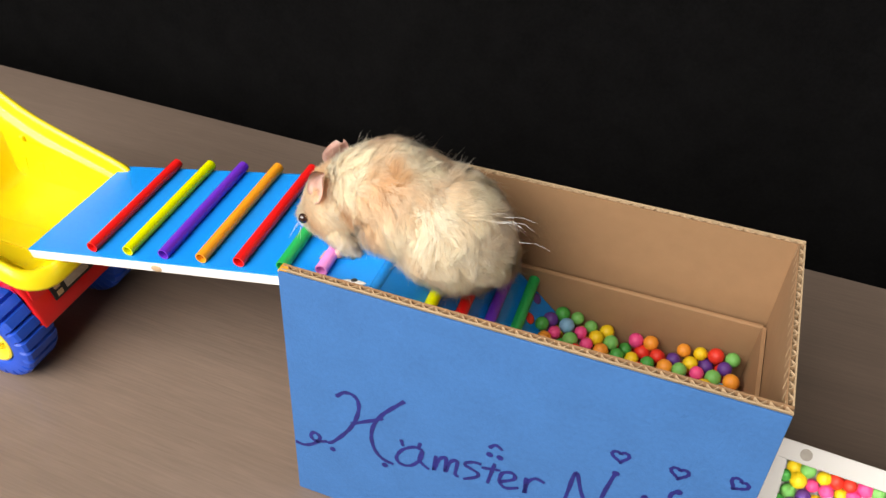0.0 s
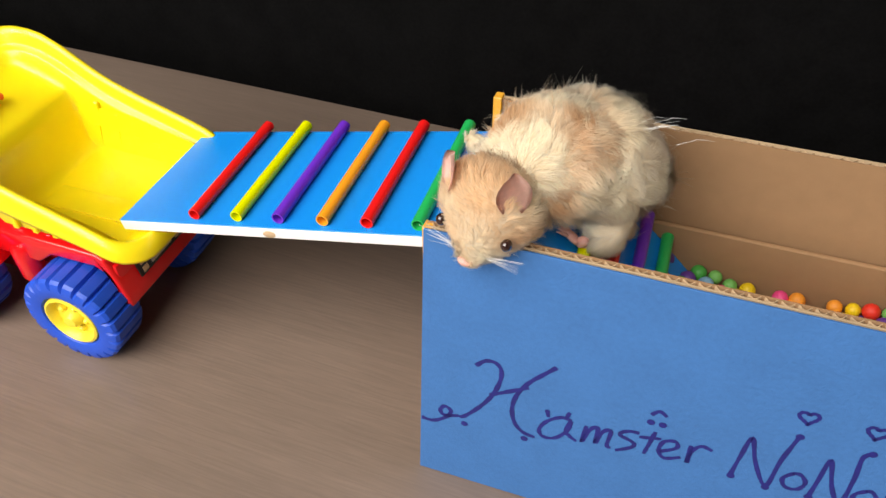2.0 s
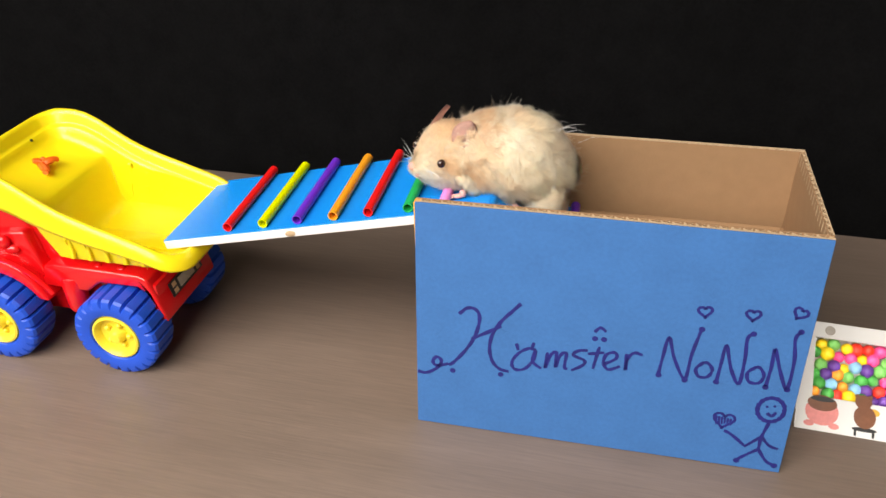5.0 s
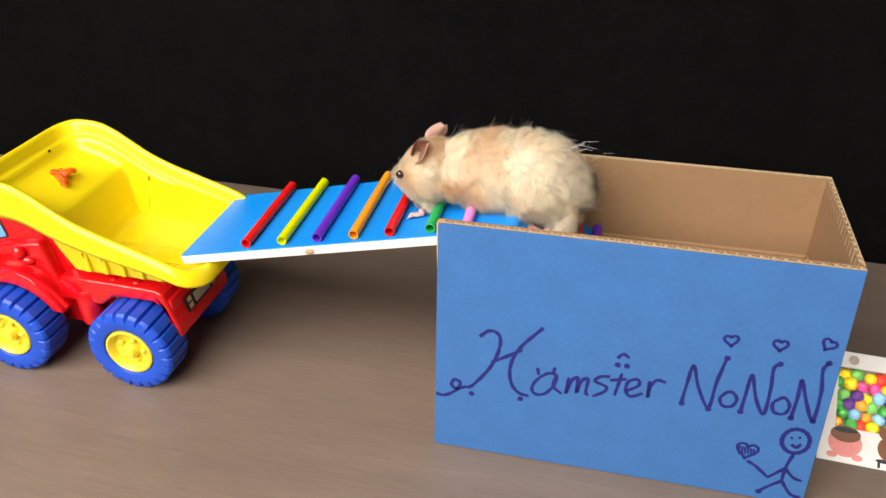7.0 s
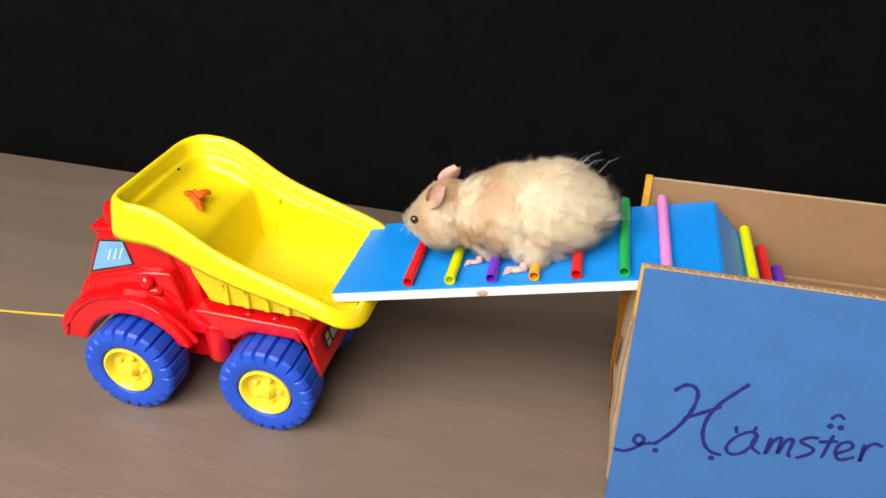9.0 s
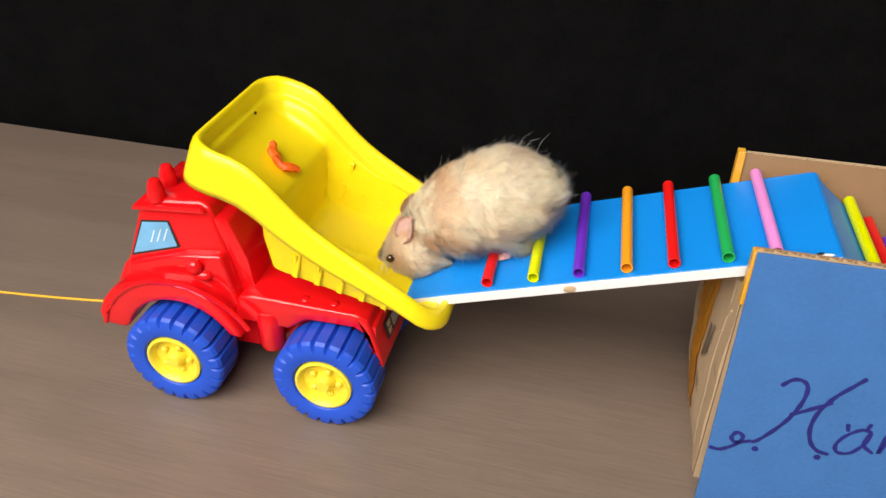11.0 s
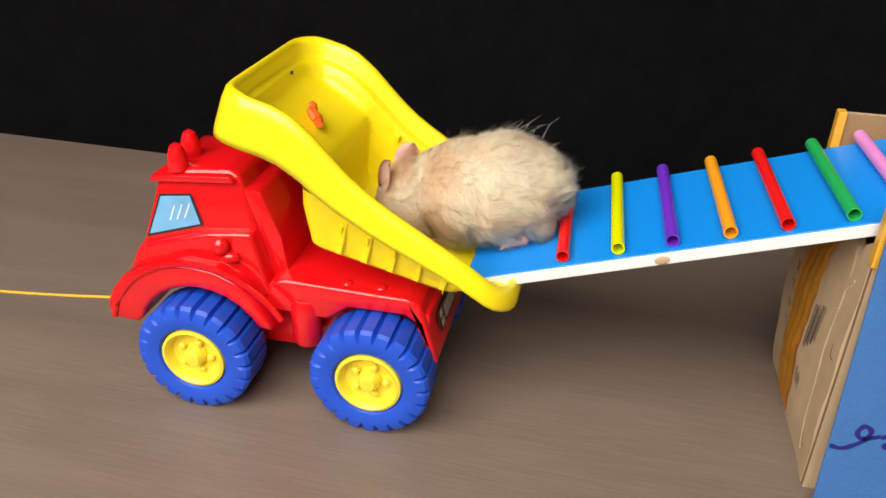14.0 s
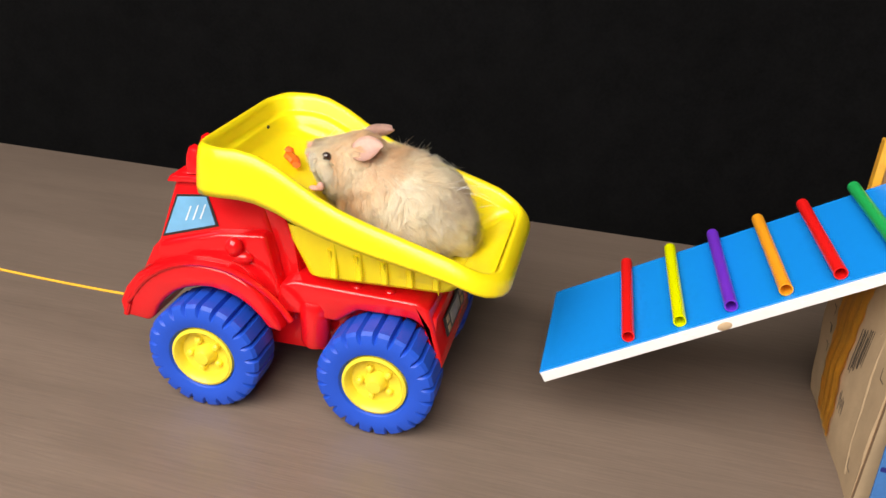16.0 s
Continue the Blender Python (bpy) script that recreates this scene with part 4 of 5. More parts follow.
    for x in TRACK:
        part("axle", revolve([(0, -0.036), (0.003, -0.036), (0.003, 0.036), (0, 0.036)], 12), PLATE, t).location = (x - TX, 0, WHEEL_R)
    wheels = []
    for x in TRACK:
        for side in (-1, 1):
            w = build_wheel(t)
            w.location = (x - TX, side * TRACK[x], WHEEL_R)
            if side > 0:
                w.rotation_euler = (0, 0, math.pi)
            wheels.append((w, x - TX, side, TRACK[x]))
    bed = build_bed(t)
    line = smooth_line([(0, 0, 0), (-0.030, 0, -0.0010), (-0.09, 0.002, -0.0015), (-0.18, 0.006, 0.0000), (-0.41, 0.022, 0.0080)], 8)
    string = part("tow_string", tube(line, 0.0008, 8), STRING, t, "thin yellow pull string")
    return t, bed, wheels, string


def build_carrots():
    out = []
    for k, (r, n, label) in enumerate(((0.0029, 9, "short orange carrot stick in the yellow bed"), (0.0032, 6, "small orange carrot scrap in the yellow bed"))):
        pts = [(0.0150 * (i / n - 0.5), 0.0010 * math.sin(i * 1.1 + k), 0.0008 * math.cos(i * 1.3)) for i in range(n + 1)]
        rad = [r * (0.55 + 0.45 * math.sin(math.pi * (i + 0.6) / (n + 1.2))) * (1 + 0.12 * math.sin(i * 2.3)) for i in range(n + 1)]
        ob = part("carrot_piece", tube(pts, rad, 7, True, 0.75), CARROT, None, label, sharp=0.5)
        out.append(tagged(ob, category="carrot", group="carrot pieces in the bed"))
    return out


# ---- the hamster ----
CREAM, GOLD, PALE = (0.98, 0.90, 0.74), (0.84, 0.56, 0.31), (0.98, 0.96, 0.90)


WAVES = np.random.default_rng(77)
WAVE_K = WAVES.normal(0, 1, (14, 3))
WAVE_K = WAVE_K / np.linalg.norm(WAVE_K, axis=1)[:, None] * WAVES.uniform(0.6, 1.6, (14, 1))
WAVE_P = WAVES.uniform(0, 6.28, 14)


def soft_noise(p, scale, shift=0.0):
    """Smooth noise of about -1 to 1 at points p, from crossing waves."""
    return np.sin(p @ (WAVE_K.T * scale * 2.4) + WAVE_P + shift * np.arange(1, 15)).sum(1) / 3.2


def unit(v):
    return v / (np.linalg.norm(v, axis=1)[:, None] + 1e-12)


def fur_mesh(name, centre_fn, rings, segs, strands, length, seed, tint_fn, droop=0.35, tufts=700, mane=0.0, turn=None, rough=1.0):
    """A furred body part: a closed rounded skin and a coat of thin tapered hairs gathered in locks, all in one mesh.
    centre_fn(u) gives the middle line and the two half widths at u from 0 (rear) to 1 (front)."""
    rng = np.random.default_rng(seed)
    grid = np.linspace(0, 1, 401)
    table = np.array([(*c, ry, rz) for c, ry, rz in map(centre_fn, grid)])

    def skin(u, a):
        x, z, ry, rz = (np.interp(u, grid, table[:, k]) for k in range(4))
        return np.stack((x, ry * np.cos(a), z + rz * np.sin(a)), 1)

    def normal(u, a):
        e = 3e-3
        u = np.clip(u, 0.01, 0.99)
        return unit(np.cross(skin(u, a + e) - skin(u, a - e), skin(u + e, a) - skin(u - e, a)))

    def flat(v, n):
        return unit(v - n * (v * n).sum(1)[:, None])

    us = 0.5 - 0.5 * np.cos(math.pi * (np.arange(rings + 1) + 0.02) / (rings + 0.04))
    uu, aa = np.repeat(us, segs), np.tile(2 * math.pi * np.arange(segs) / segs, rings + 1)
    base = skin(uu, aa)
    i, k = np.divmod(np.arange(rings * segs), segs)
    j = (k + 1) % segs
    faces = np.stack((i * segs + k, i * segs + j, (i + 1) * segs + j, (i + 1) * segs + k), 1).tolist()
    faces += [tuple(range(segs))[::-1], tuple(rings * segs + q for q in range(segs))]
    lies, tints = [normal(uu, aa)], [tint_fn(uu, aa, base) * 0.95]
    # locks: neighbouring hairs lean together to a shared tip
    tu, ta = 0.5 - 0.5 * np.cos(math.pi * rng.uniform(0.03, 0.97, tufts)), rng.uniform(0, 2 * math.pi, tufts)
    roots, tn = skin(tu, ta), normal(tu, ta)
    sway = np.stack((np.full(tufts, -1.0), 0.8 * soft_noise(roots, 150, seed), -0.25 + 0.8 * soft_noise(roots, 130, seed + 4.0)), 1)
    way = flat(sway + rng.normal(0, 0.34, (tufts, 3)), tn)
    lift = rng.uniform(0.12, 0.62, (tufts, 1)) * rough
    long = length * rng.uniform(0.75, 1.30, (tufts, 1)) * (1 + mane * (1 - tu[:, None]) ** 2)
    tips = roots + unit(tn * lift + way + np.array((0, 0, -0.25 * droop))) * long
    turns = rng.normal(0, 0.12, (tufts, 3)) + way * 0.05
    shade = rng.uniform(0.95, 1.04, (tufts, 1))
    u, a = 0.5 - 0.5 * np.cos(math.pi * rng.uniform(0.03, 0.97, strands)), rng.uniform(0, 2 * math.pi, strands)
    p, n = skin(u, a), normal(u, a)
    which = np.concatenate([np.argmin((roots ** 2).sum(1)[None] - 2 * c @ roots.T, 1) for c in np.array_split(p, 12)])
    stray = (rng.random((strands, 1)) < 0.025).astype(float)
    back = flat(way[which] + rng.normal(0, 0.22, (strands, 3)), n)
    l = long[which] * rng.uniform(0.60, 1.12, (strands, 1))
    d1 = unit(n * (0.40 + 0.45 * stray) + back * 0.85 + rng.normal(0, 0.12, (strands, 3)))
    d2 = unit(n * (0.12 + 0.75 * stray) + back + np.array((0, 0, -droop)) + rng.normal(0, 0.14, (strands, 3)))
    q1 = p + d1 * l * 0.5
    q2 = q1 + d2 * l * (0.5 + 0.30 * stray)
    pull = (1 - 0.8 * stray) * rng.uniform(0.14, 0.56, (strands, 1))
    q1 = q1 + (roots[which] * 0.5 + tips[which] * 0.5 + n * length * 0.10 - q1) * pull * 0.38
    q2 = q2 + (tips[which] - q2) * pull
    side = unit(np.cross(q2 - p, n)) * 0.00012
    hair = np.stack((p - side, p + side, q1 - side * 0.8, q1 + side * 0.8, q2), 1).reshape(-1, 3)
    b = len(base) + 5 * np.arange(strands)
    faces += np.stack((b, b + 1, b + 3, b + 2), 1).tolist() + np.stack((b + 2, b + 3, b + 4), 1).tolist()
    d = unit(q2 - p)
    over = n - d * (n * d).sum(1)[:, None]
    nn = unit(n * 0.8 + over * 0.2 + turns[which] + rng.normal(0, 0.09, (strands, 3)))
    c = tint_fn(u, a, p) * rng.uniform(0.92, 1.06, (strands, 1)) * shade[which]
    lies.append(np.repeat(nn, 5, 0))
    # roots a deeper gold than the tips: shade between locks put in the tint
    under = np.array((0.95, 0.88, 0.78))
    grow = np.array((0.0, 0.0, 0.65, 0.65, 1.0))[None, :, None]
    tints.append(np.minimum(c[:, None, :] * (under * (1 - grow) + 1.02 * grow), 0.98).reshape(-1, 3))
    verts, lies, tints = np.vstack((base, hair)), np.vstack(lies), np.vstack(tints)
    if turn:
        r = np.array(turn.to_3x3())
        verts, lies = verts @ r.T + np.array(turn.translation), lies @ r.T
    me = bpy.data.meshes.new(name)
    me.from_pydata(verts.tolist(), [], faces)
    me.materials.append(FUR)
    at = me.attributes.new("lie", "FLOAT_VECTOR", "POINT")
    at.data.foreach_set("vector", lies.astype(np.float32).ravel())
    ct = me.attributes.new("tint", "FLOAT_COLOR", "POINT")
    ct.data.foreach_set("color", np.hstack([tints, np.ones((len(tints), 1))]).astype(np.float32).ravel())
    me.polygons.foreach_set("use_smooth", [True] * len(me.polygons))
    return me


def body_tint(seed, gold_at, belly=0.35, base=0.22):
    def fn(u, a, p):
        up = np.sin(a)
        g = np.clip(base + 1.1 * soft_noise(p, 56, seed), 0, 1) * gold_at
        pale = np.clip((-up - 0.10) * 1.3, 0, 1) * (1 - belly) + 0.30 * np.clip(soft_noise(p, 70, seed + 2.0), 0, 1)
        pale = np.clip(pale, 0, 1)[:, None]
        c = np.array(CREAM) * (1 - g[:, None]) + np.array(GOLD) * g[:, None]
        return c * (1 - pale) + np.array(PALE) * pale
    return fn


def egg(x0, x1, ry, rz, rise=0.0, full=0.5):
    """A rounded form from x0 (rear) to x1 (front)."""
    def fn(u):
        r = max(math.sin(math.pi * (u ** (math.log(0.5) / math.log(full)))), 0.0) ** 0.62
        return (x0 + (x1 - x0) * u, rise * math.sin(math.pi * u)), max(ry * r, 1e-4), max(rz * r, 1e-4)
    return fn


def build_hamster():
    h = thing("hamster", "fluffy cream long-haired hamster with pink feet", "hamster")
    segs = {}

    def seg(name, me, label):
        ob = new(name, me)
        ob.parent = h
        segs[name] = tagged(ob, label)
        return ob

    seg("rump", fur_mesh("rump", egg(-0.035, 0.035, 0.0268, 0.0258, 0.001, 0.47), 26, 32, 34000, 0.0086, 11, body_tint(3.0, 0.50, 0.05), 0.45), "round pale cream rump of long fur")
    seg("loin", fur_mesh("loin", egg(-0.032, 0.032, 0.0252, 0.0243, 0.001, 0.5), 22, 30, 26000, 0.0086, 17, body_tint(5.0, 0.75, 0.2, 0.28), 0.4), "cream middle of the back with golden patches")
    seg("chest", fur_mesh("chest", egg(-0.034, 0.0250, 0.0214, 0.0210, 0.001, 0.46), 24, 30, 26000, 0.0080, 12, body_tint(8.0, 0.95, 0.45, 0.50), 0.35), "golden cream chest and shoulders")

    def head_tint(u, a, p):
        up = np.sin(a)
        g = np.clip(0.85 * np.clip(0.55 + up * 0.6, 0, 2) * (0.95 + 0.4 * soft_noise(p, 110, 1.0)), 0, 1)[:, None] * 0.72
        c = np.array(CREAM) * (1 - g) + np.array(GOLD) * g
        pale = np.clip(-up * 1.2 + (u - 0.58) * 2.4, 0, 1)[:, None]
        return c * (1 - pale) + np.array(PALE) * pale

    def head_shape(u):
        r = max(math.sin(math.pi * u ** 0.80), 0.0) ** 0.60
        snout = 1.0 - 0.42 * max(0.0, (u - 0.45) / 0.55) ** 1.3
        return (-0.022 + 0.0412 * u, -0.0040 * u), max(0.0205 * r * snout, 1e-4), max(0.0195 * r * snout, 1e-4)

    head = seg("head", fur_mesh("head", head_shape, 26, 32, 17000, 0.0038, 13, head_tint, 0.15, 900, 0.9), "golden cream head with white muzzle")
    for side in (-1, 1):
        # ear: a thin cupped leaf
        bm = bmesh.new()
        grid = []
        for i in range(9):
            v = i / 8
            wide = 0.0068 * math.sin(math.pi * (0.14 + 0.80 * v)) ** 0.75
            grid.append([bm.verts.new((-0.0020 + 0.0024 * (abs(s) ** 2) - 0.0015 * v, s * wide, 0.0150 * v)) for s in np.linspace(-1, 1, 7)])
        for a, b in zip(grid, grid[1:]):
            for k in range(6):
                bm.faces.new((a[k], a[k + 1], b[k + 1], b[k]))
        bmesh.ops.solidify(bm, geom=bm.faces[:], thickness=0.0007)
        ear = part("ear", bm, EAR, head, "thin rounded pinkish ear", sharp=0)
        ear.matrix_local = Matrix.Translation((-0.0022, side * 0.0142, 0.0122)) @ pose(0, 0, 0, -32 * side, -26, 52 * side)
        eye = part("eye", ball((0, 0, 0), (0.0025, 0.0022, 0.0025), 16, 12), EYE, head, "shiny dark eye", sharp=0)
        eye.location = (0.0078, side * 0.0141, 0.0030)
    nose = part("nose", merge(ball((0.0180, 0, -0.0025), (0.0026, 0.0034, 0.0024), 14, 10), ball((0.0160, 0.0022, -0.0058), (0.0030, 0.0030, 0.0026), 12, 8), ball((0.0160, -0.0022, -0.0058), (0.0030, 0.0030, 0.0026), 12, 8)), PINK, head, "pink nose and lips", sharp=0)
    whisk = []
    rng = random.Random(3)
    for side in (-1, 1):
        for k in range(7):
            a = rng.uniform(-0.5, 0.5)
            p0 = Vector((0.0145, side * 0.0052, -0.0040 + 0.0012 * (k % 3)))
            p1 = p0 + Vector((-0.004 + 0.006 * rng.random(), side * 0.016, 0.012 * a))
            whisk.append(tube([p0, p0.lerp(p1, 0.5) + Vector((0, 0, 0.001)), p1], [0.00009, 0.00007, 0.00003], 4))
    part("whiskers", merge(*whisk), FOAM, head, "fine white whiskers")

    def foot(big, leg):
        s = 0.90 if big else 0.68
        bits = [ball((0, 0, 0.0018 * s), (0.0052 * s, 0.0030 * s, 0.0018 * s), 12, 8)]
        for k in range(4):
            y = (k - 1.5) * 0.0017 * s
            bits.append(tube([(0.003 * s, y * 0.7, 0.0018 * s), (0.0062 * s, y * 1.2, 0.0016 * s), (0.0088 * s, y * 1.5, 0.0006 * s)], [0.0010 * s, 0.0009 * s, 0.0004 * s], 6))
        bits.append(ball((-0.0045 * s, 0, 0.0036 * s), (0.0030 * s, 0.0026 * s, 0.0036 * s), 10, 8))
        ob = part("foot", merge(*bits), PINK, leg, "small pink foot with toes", sharp=0)
        return ob

    # legs: furred thighs and forearms that carry the feet
    for name, big in (("front_leg_a", 0), ("front_leg_b", 0), ("hind_leg_a", 1), ("hind_leg_b", 1)):
        inward = -1 if name.endswith("a") else 1
        if big:
            me = fur_mesh("hind_leg", egg(-0.014, 0.012, 0.0085, 0.0088), 14, 18, 6000, 0.0070, 31, body_tint(2.0, 0.15, 0.0), 0.3, 120, turn=pose(-0.008, inward * 0.0065, 0.0135, 0, -62, 0))
        else:
            me = fur_mesh("front_leg", egg(-0.010, 0.008, 0.0040, 0.0042), 12, 16, 3500, 0.0046, 33, body_tint(2.0, 0.30, 0.0), 0.2, 90, turn=pose(-0.0050, inward * 0.003, 0.0090, 0, -52, 0))
        leg = seg(name, me, "pale furred thigh" if big else "short furred forearm")
        leg.name = name.rsplit("_", 1)[0]
        foot(big, leg)
    wisps = []
    for k in range(8):
        b = Vector((-0.020 + rng.uniform(-0.010, 0.010), rng.uniform(-0.007, 0.007), 0.0240 + rng.uniform(-0.003, 0.002)))
        d = Vector((-0.013 + rng.uniform(-0.006, 0.003), rng.uniform(-0.003, 0.003), 0.0085 + rng.uniform(-0.003, 0.005))) * rng.uniform(0.6, 1.0)
        wisps.append(tube([b, b + d * 0.5 + Vector((0, 0, 0.002)), b + d], [0.00008, 0.00006, 0.00002], 3))
    part("tail_wisps", merge(*wisps), FOAM, segs["rump"], "long white wispy hairs")
    return h, segs


# ---- everything in its place ----
build_room()
build_table()
build_backdrop()
build_box()
build_blue_card()
build_balls()
build_pack()
RAMP = build_ramp()
TRUCK, BED, WHEELS, TOW = build_truck()
CARROTS = build_carrots()
HAMSTER, SEGS = build_hamster()

# ---- movement ----
# seconds, ramp slope, bed tip, truck's way to -x
STATE = (
    (0, 12.5, 0, 0), (8.7, 12.5, 0, 0), (9.5, 14.5, 6, 0), (10.8, 17.3, 13.9, 0), (14.3, 17.4, 13.9, 0), (14.6, 17.0, 12.3, 0), (15.0, 15.6, 7.5, 0.000),
    (15.3, 13.1, 0.5, 0.005), (15.5, 12.0, -2.0, 0.0095), (15.7, 12.6, -2.0, 0.0135), (15.8, 14.0, -2.0, 0.0155), (15.9, 21.0, -1.8, 0.018), (16.0, 30.0, -1.8, 0.021),
)
# seconds; then for rump, chest and head: x, y, z, nose-down pitch, heading
GAIT = (
    (0, (0.058, 0.065, 0.152, -30, 178), (0.026, 0.064, 0.165, 6, 184), (0.002, 0.062, 0.152, 24, 188)),
    (0.5, (0.056, 0.065, 0.154, -28, 179), (0.032, 0.058, 0.167, 8, 204), (0.020, 0.038, 0.160, 28, 216)),
    (1.0, (0.054, 0.066, 0.157, -25, 181), (0.034, 0.054, 0.168, 10, 212), (0.017, 0.031, 0.162, 27, 228)),
    (1.5, (0.050, 0.066, 0.160, -22, 184), (0.031, 0.052, 0.168, 12, 215), (0.012, 0.031, 0.164, 26, 228)),
    (2.0, (0.052, 0.066, 0.160, -20, 190), (0.037, 0.043, 0.168, 14, 240), (0.0245, 0.016, 0.160, 35, 257)),
    (2.5, (0.052, 0.066, 0.158, -20, 190), (0.034, 0.043, 0.166, 14, 238), (0.0170, 0.016, 0.157, 36, 250)),
    (3.0, (0.050, 0.066, 0.157, -20, 184), (0.026, 0.062, 0.160, 6, 192), (0.001, 0.059, 0.148, -2, 194)),
    (3.5, (0.047, 0.066, 0.156, -20, 182), (0.022, 0.064, 0.156, 6, 188), (-0.002, 0.059, 0.1495, -8, 200)),
    (6.0, (0.047, 0.066, 0.155, -20, 184), (0.026, 0.062, 0.156, 2, 200), (0.0090, 0.053, 0.160, 6, 228)),
    (6.5, (0.047, 0.066, 0.155, -18, 182), (0.026, 0.065, 0.156, 4, 190), (0.006, 0.062, 0.152, 8, 200)),
    (7.0, (0.042, 0.066, 0.154, -12, 180), (0.006, 0.066, 0.155, 6, 180), (-0.022, 0.066, 0.153, 10, 173)),
    (7.5, (0.029, 0.066, 0.156, -6, 180), (-0.006, 0.066, 0.153, 6, 182), (-0.033, 0.065, 0.149, 8, 182)),
    (8.0, (0.003, 0.066, 0.153, 6, 180), (-0.032, 0.066, 0.148, 10, 180), (-0.058, 0.065, 0.145, 8, 178)),
    (8.5, (-0.027, 0.066, 0.1495, 8, 180), (-0.062, 0.066, 0.1435, 10, 178), (-0.088, 0.066, 0.144, 8, 173)),
    (9.3, (-0.068, 0.066, 0.142, 12, 180), (-0.104, 0.066, 0.134, 14, 180), (-0.132, 0.064, 0.126, 14, 180)),
    (10.2, (-0.110, 0.066, 0.132, 16, 180), (-0.142, 0.065, 0.118, 20, 183), (-0.166, 0.062, 0.100, 22, 184)),
    (11.0, (-0.124, 0.066, 0.127, 22, 181), (-0.150, 0.064, 0.114, 26, 185), (-0.172, 0.062, 0.093, 24, 188)),
    (11.5, (-0.131, 0.066, 0.122, 20, 180), (-0.154, 0.064, 0.113, 21, 183), (-0.177, 0.063, 0.098, 22, 186)),
    (12.0, (-0.132, 0.066, 0.122, 18, 179), (-0.151, 0.064, 0.117, 14, 183), (-0.169, 0.064, 0.109, 12, 179)),
    (12.5, (-0.135, 0.066, 0.121, 20, 178), (-0.152, 0.064, 0.117, 14, 182), (-0.169, 0.064, 0.1145, 12, 175)),
    (13.0, (-0.136, 0.066, 0.119, 20, 177), (-0.155, 0.064, 0.115, 18, 182), (-0.176, 0.064, 0.109, 22, 184)),
    (13.5, (-0.141, 0.066, 0.117, 16, 178), (-0.165, 0.065, 0.110, 26, 178), (-0.184, 0.065, 0.099, 46, 170)),
    (14.0, (-0.158, 0.066, 0.110, 18, 176), (-0.184, 0.065, 0.105, 26, 176), (-0.204, 0.064, 0.100, 34, 172)),
    (14.5, (-0.178, 0.065, 0.1015, 18, 174), (-0.202, 0.065, 0.099, 20, 175), (-0.222, 0.064, 0.097, 22, 174)),
    (15.0, (-0.190, 0.064, 0.107, 8, 172), (-0.212, 0.064, 0.105, 12, 175), (-0.230, 0.064, 0.100, 10, 176)),
    (15.5, (-0.204, 0.064, 0.104, -8, 171), (-0.225, 0.064, 0.104, 2, 176), (-0.237, 0.062, 0.1015, 0, 180)),
    (15.7, (-0.213, 0.064, 0.103, -18, 172), (-0.234, 0.064, 0.106, -14, 178), (-0.251, 0.064, 0.113, -20, 186)),
    (16.0, (-0.226, 0.066, 0.101, -26, 174), (-0.246, 0.066, 0.109, -24, 178), (-0.261, 0.066, 0.122, -26, 184)),
)
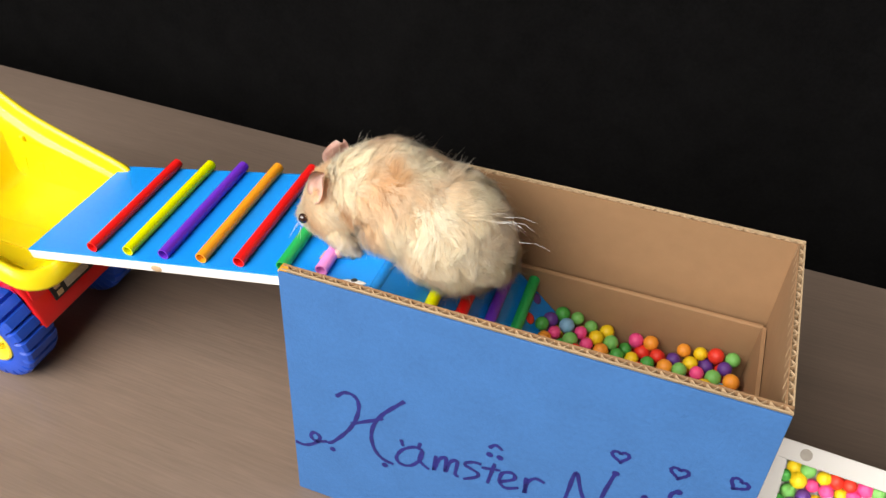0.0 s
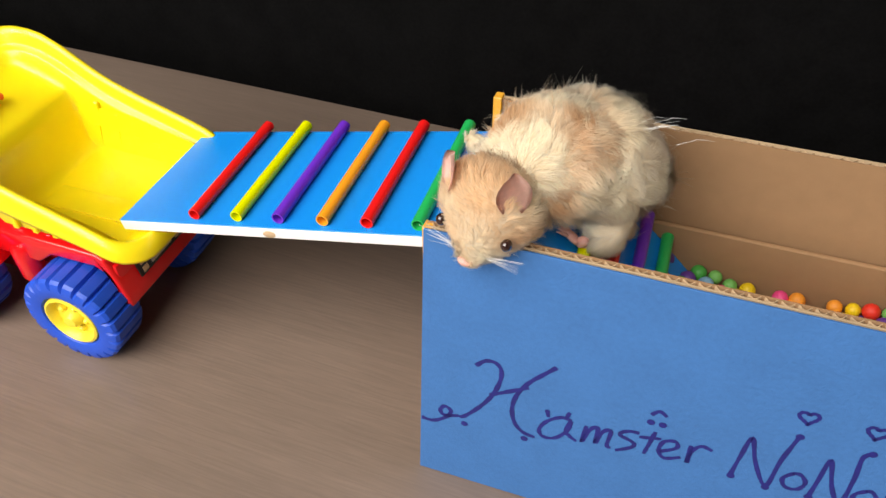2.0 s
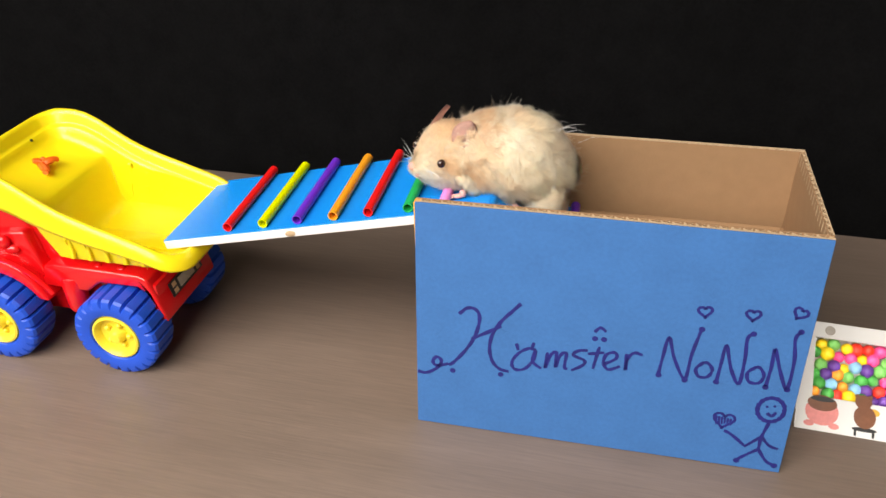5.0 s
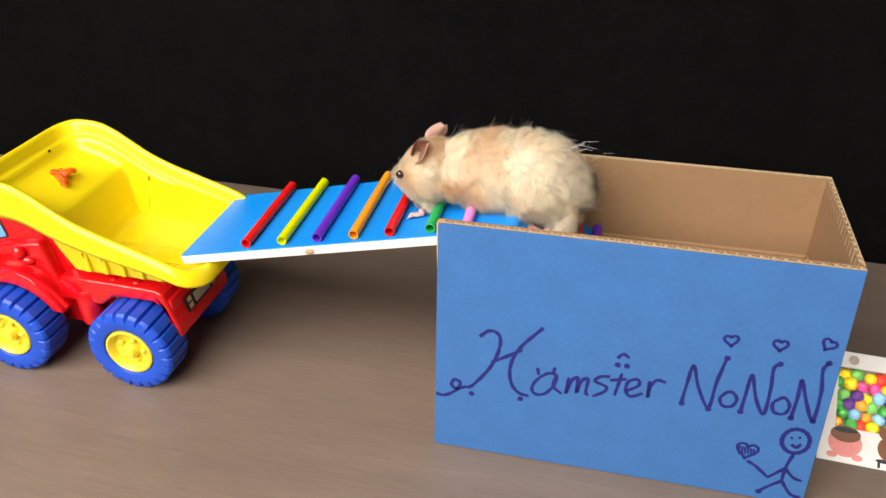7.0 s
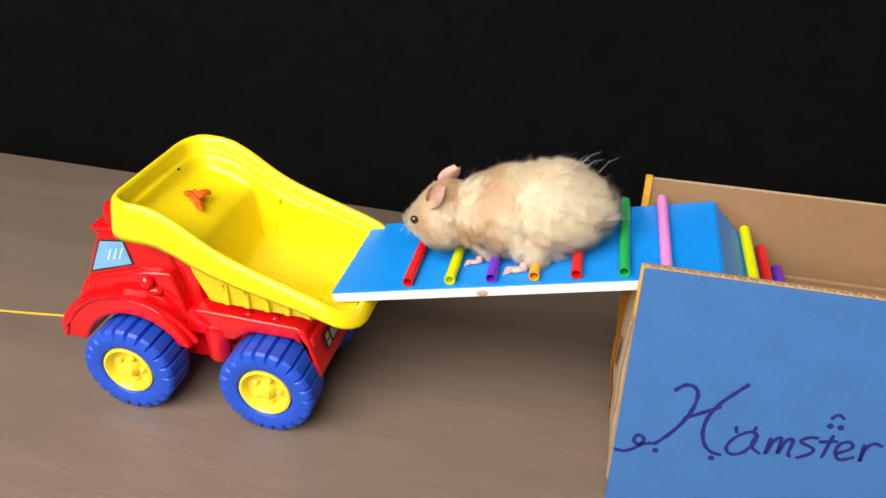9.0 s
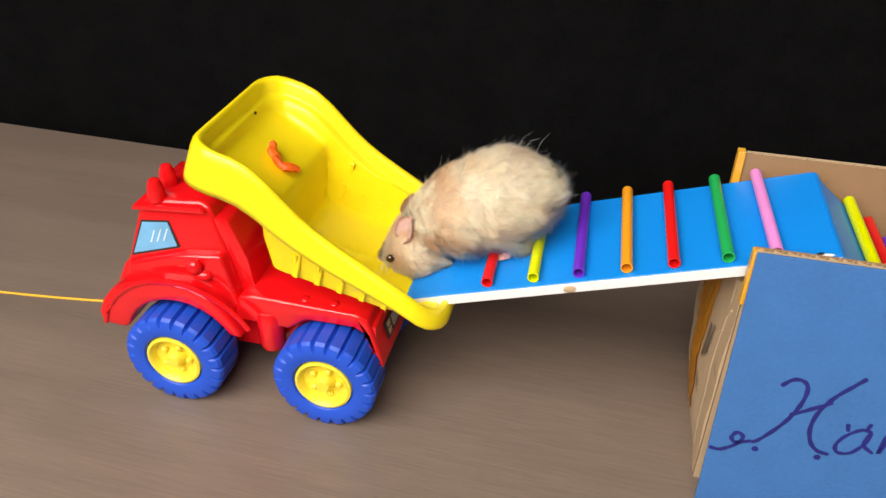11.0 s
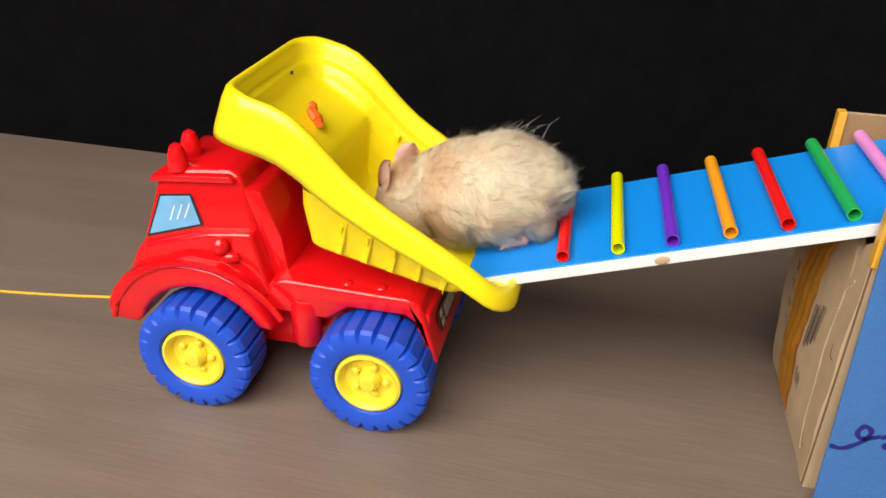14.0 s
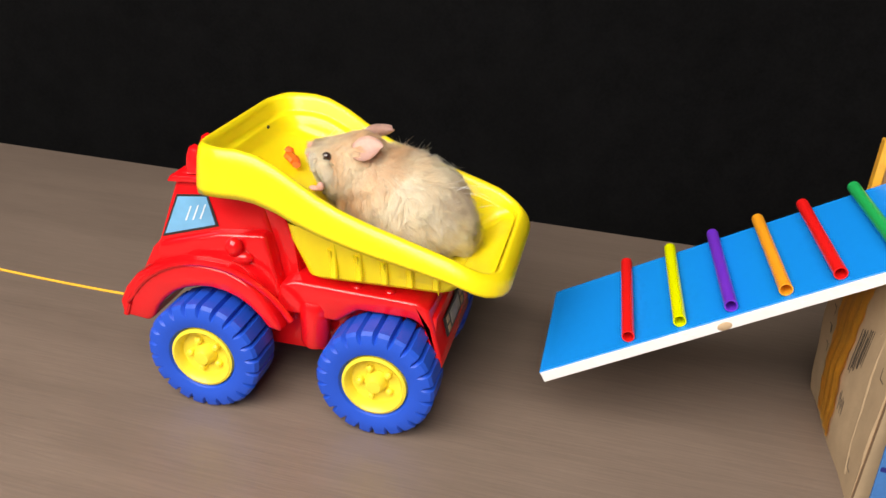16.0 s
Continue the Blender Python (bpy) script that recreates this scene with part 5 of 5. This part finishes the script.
# feet: seconds, then front near, front far, hind near, hind far: x, y, z, pitch
FEET = (
    (0, (0.012, 0.042, 0.137, -10), (0.004, 0.084, 0.137, -10), (0.053, 0.050, 0.132, 40), (0.054, 0.088, 0.130, 40)),
    (3.5, (0.020, 0.040, 0.139, -12), (-0.002, 0.078, 0.134, -12), (0.054, 0.046, 0.128, 40), (0.056, 0.088, 0.128, 40)),
    (6.5, (0.018, 0.040, 0.139, -12), (-0.004, 0.074, 0.134, -12), (0.054, 0.046, 0.128, 40), (0.056, 0.088, 0.128, 40)),
    (7.0, (-0.021, 0.050, 0.130, -12), (-0.014, 0.082, 0.131, -12), (0.050, 0.046, 0.130, 30), (0.044, 0.088, 0.141, 0)),
    (8.0, (-0.046, 0.051, 0.125, -12), (-0.036, 0.082, 0.127, -12), (0.000, 0.044, 0.135, -12), (0.016, 0.088, 0.138, -12)),
    (8.5, (-0.062, 0.051, 0.121, -12), (-0.074, 0.082, 0.118, -12), (-0.044, 0.040, 0.125, -12), (-0.030, 0.088, 0.128, -12)),
    (9.5, (-0.116, 0.051, 0.104, -15), (-0.128, 0.082, 0.101, -15), (-0.080, 0.042, 0.113, -15), (-0.070, 0.088, 0.116, -15)),
    (11.0, (-0.158, 0.052, 0.0855, -17), (-0.162, 0.080, 0.084, -17), (-0.118, 0.055, 0.097, -17), (-0.112, 0.088, 0.099, -17)),
    (12.2, (-0.147, 0.046, 0.0885, -17), (-0.150, 0.080, 0.0875, -17), (-0.128, 0.054, 0.0945, -17), (-0.118, 0.086, 0.098, -17)),
    (13.2, (-0.149, 0.046, 0.088, -17), (-0.152, 0.080, 0.087, -17), (-0.132, 0.054, 0.093, -17), (-0.120, 0.086, 0.097, -17)),
    (13.5, (-0.160, 0.058, 0.087, -17), (-0.164, 0.080, 0.083, -17), (-0.136, 0.056, 0.092, -17), (-0.124, 0.088, 0.096, -17)),
    (14.5, (-0.200, 0.046, 0.088, 0), (-0.202, 0.074, 0.088, 0), (-0.152, 0.046, 0.088, -17), (-0.150, 0.086, 0.088, -17)),
    (15.2, (-0.210, 0.046, 0.087, 0), (-0.212, 0.074, 0.087, 0), (-0.158, 0.052, 0.092, 0), (-0.164, 0.080, 0.092, 0)),
    (15.7, (-0.232, 0.046, 0.090, 0), (-0.234, 0.074, 0.090, 0), (-0.190, 0.046, 0.088, 0), (-0.192, 0.080, 0.088, 0)),
    (16.0, (-0.270, 0.046, 0.112, 0), (-0.272, 0.068, 0.112, 0), (-0.222, 0.046, 0.088, 0), (-0.224, 0.080, 0.088, 0)),
)


def bed_shift(tip):
    """How far the bed slides back and settles on its hinge as it tips."""
    k = max(0.0, tip) / 13.9
    return Vector((0.0045 * k, 0.0, -0.0040 * k))


def bed_world(tip, way):
    """The bed's pose in the room for a tip in degrees and the truck's way."""
    return Matrix.Translation(Vector((TX - way + BED_PIVOT[0], TY + 0.15 * way, BED_PIVOT[2])) + bed_shift(tip)) @ Matrix.Rotation(radians(tip), 4, "Y")


def state_at(t):
    ts = [s[0] for s in STATE]
    return [float(np.interp(t, ts, [s[k] for s in STATE])) for k in (1, 2, 3)]


def motions():
    walk(RAMP, [(t, Matrix.Translation((PIVOT[0], PIVOT[1], PIVOT[2] - 0.0058 * max(0.0, a - 17.5) / 12.5)) @ Matrix.Rotation(radians(-a), 4, "Y")) for t, a, _, w in STATE])
    walk(TRUCK, [(t, pose(TX - w, TY + 0.15 * w, 0)) for t, _, _, w in STATE])
    walk(BED, [(t, Matrix.Translation(Vector(BED_PIVOT) + bed_shift(b)) @ Matrix.Rotation(radians(b), 4, "Y")) for t, _, b, _ in STATE])
    for w, x, side, out in WHEELS:
        rest = Matrix.Rotation(math.pi, 4, "Z") if side > 0 else Matrix.Identity(4)
        walk(w, [(t, Matrix.Translation((x, side * out, WHEEL_R)) @ Matrix.Rotation(-way / WHEEL_R, 4, "Y") @ rest) for t, _, _, way in STATE])
    at = (-0.3450 - TX, -0.014, 0.0345)
    walk(TOW, [(t, Matrix.Translation(at) @ Matrix.Rotation(radians(a), 4, "Y")) for t, a in ((0, -6.5), (14.5, -6.5), (15.0, -1), (15.5, 2), (16, 1))])
    # the carrot pieces ride in the bed; one slides down to its floor
    ox, oz = BED_PIVOT[0] + TX, BED_PIVOT[2]
    stay = pose(-0.2640 - ox, -0.0010, 0.1262 - oz, 0, 16, -48)
    perch = pose(-0.2655 - ox, 0.0035, 0.1276 - oz, 0, 10, 50)
    shelf = pose(-0.2560 - ox, -0.0040, 0.1235 - oz, 0, 20, 20)
    low = pose(-0.2300 - ox, -0.0040, 0.0870 - oz, 0, 0, 40)
    walk(CARROTS[0], [(t, bed_world(b, w) @ stay) for t, _, b, w in STATE])
    rows = [(0, perch), (8.7, perch), (9.5, perch), (10.7, perch), (10.9, shelf), (11.2, shelf), (11.6, low), (14.0, low)]
    keyed = [(t, bed_world(*state_at(t)[1:]) @ m) for t, m in rows] + [(t, bed_world(b, w) @ low) for t, _, b, w in STATE if t > 14]
    walk(CARROTS[1], keyed)
    # the hamster: its rump carries it, chest, head and feet are posed from there
    root = [(t, pose(*r[:3], 0, r[3], r[4])) for t, r, _, _ in GAIT]
    walk(HAMSTER, root)
    walk(SEGS["rump"], [(0, Matrix.Identity(4)), (16, Matrix.Identity(4))])
    rows = []
    for (t, m), (_, a, c, _) in zip(root, GAIT):
        mid = [(p + q) / 2 for p, q in zip(a, c)]
        rows.append((t, m.inverted() @ pose(*mid[:3], 0, mid[3], mid[4])))
    walk(SEGS["loin"], rows)
    for k, name in ((2, "chest"), (3, "head")):
        rows = []
        for (t, m), g in zip(root, GAIT):
            x, y, z, p, yaw = g[k]
            rows.append((t, m.inverted() @ pose(x, y, z, 0, p, yaw)))
        walk(SEGS[name], rows)
    ts = [f[0] for f in FEET]
    for k, name in enumerate(("front_leg_a", "front_leg_b", "hind_leg_a", "hind_leg_b"), 1):
        rows = []
        for t, m in root:
            v = [float(np.interp(t, ts, [f[k][c] for f in FEET])) for c in range(4)]
            rows.append((t, m.inverted() @ pose(v[0], v[1], v[2], 0, -v[3], 180)))
        walk(SEGS[name], rows)


motions()
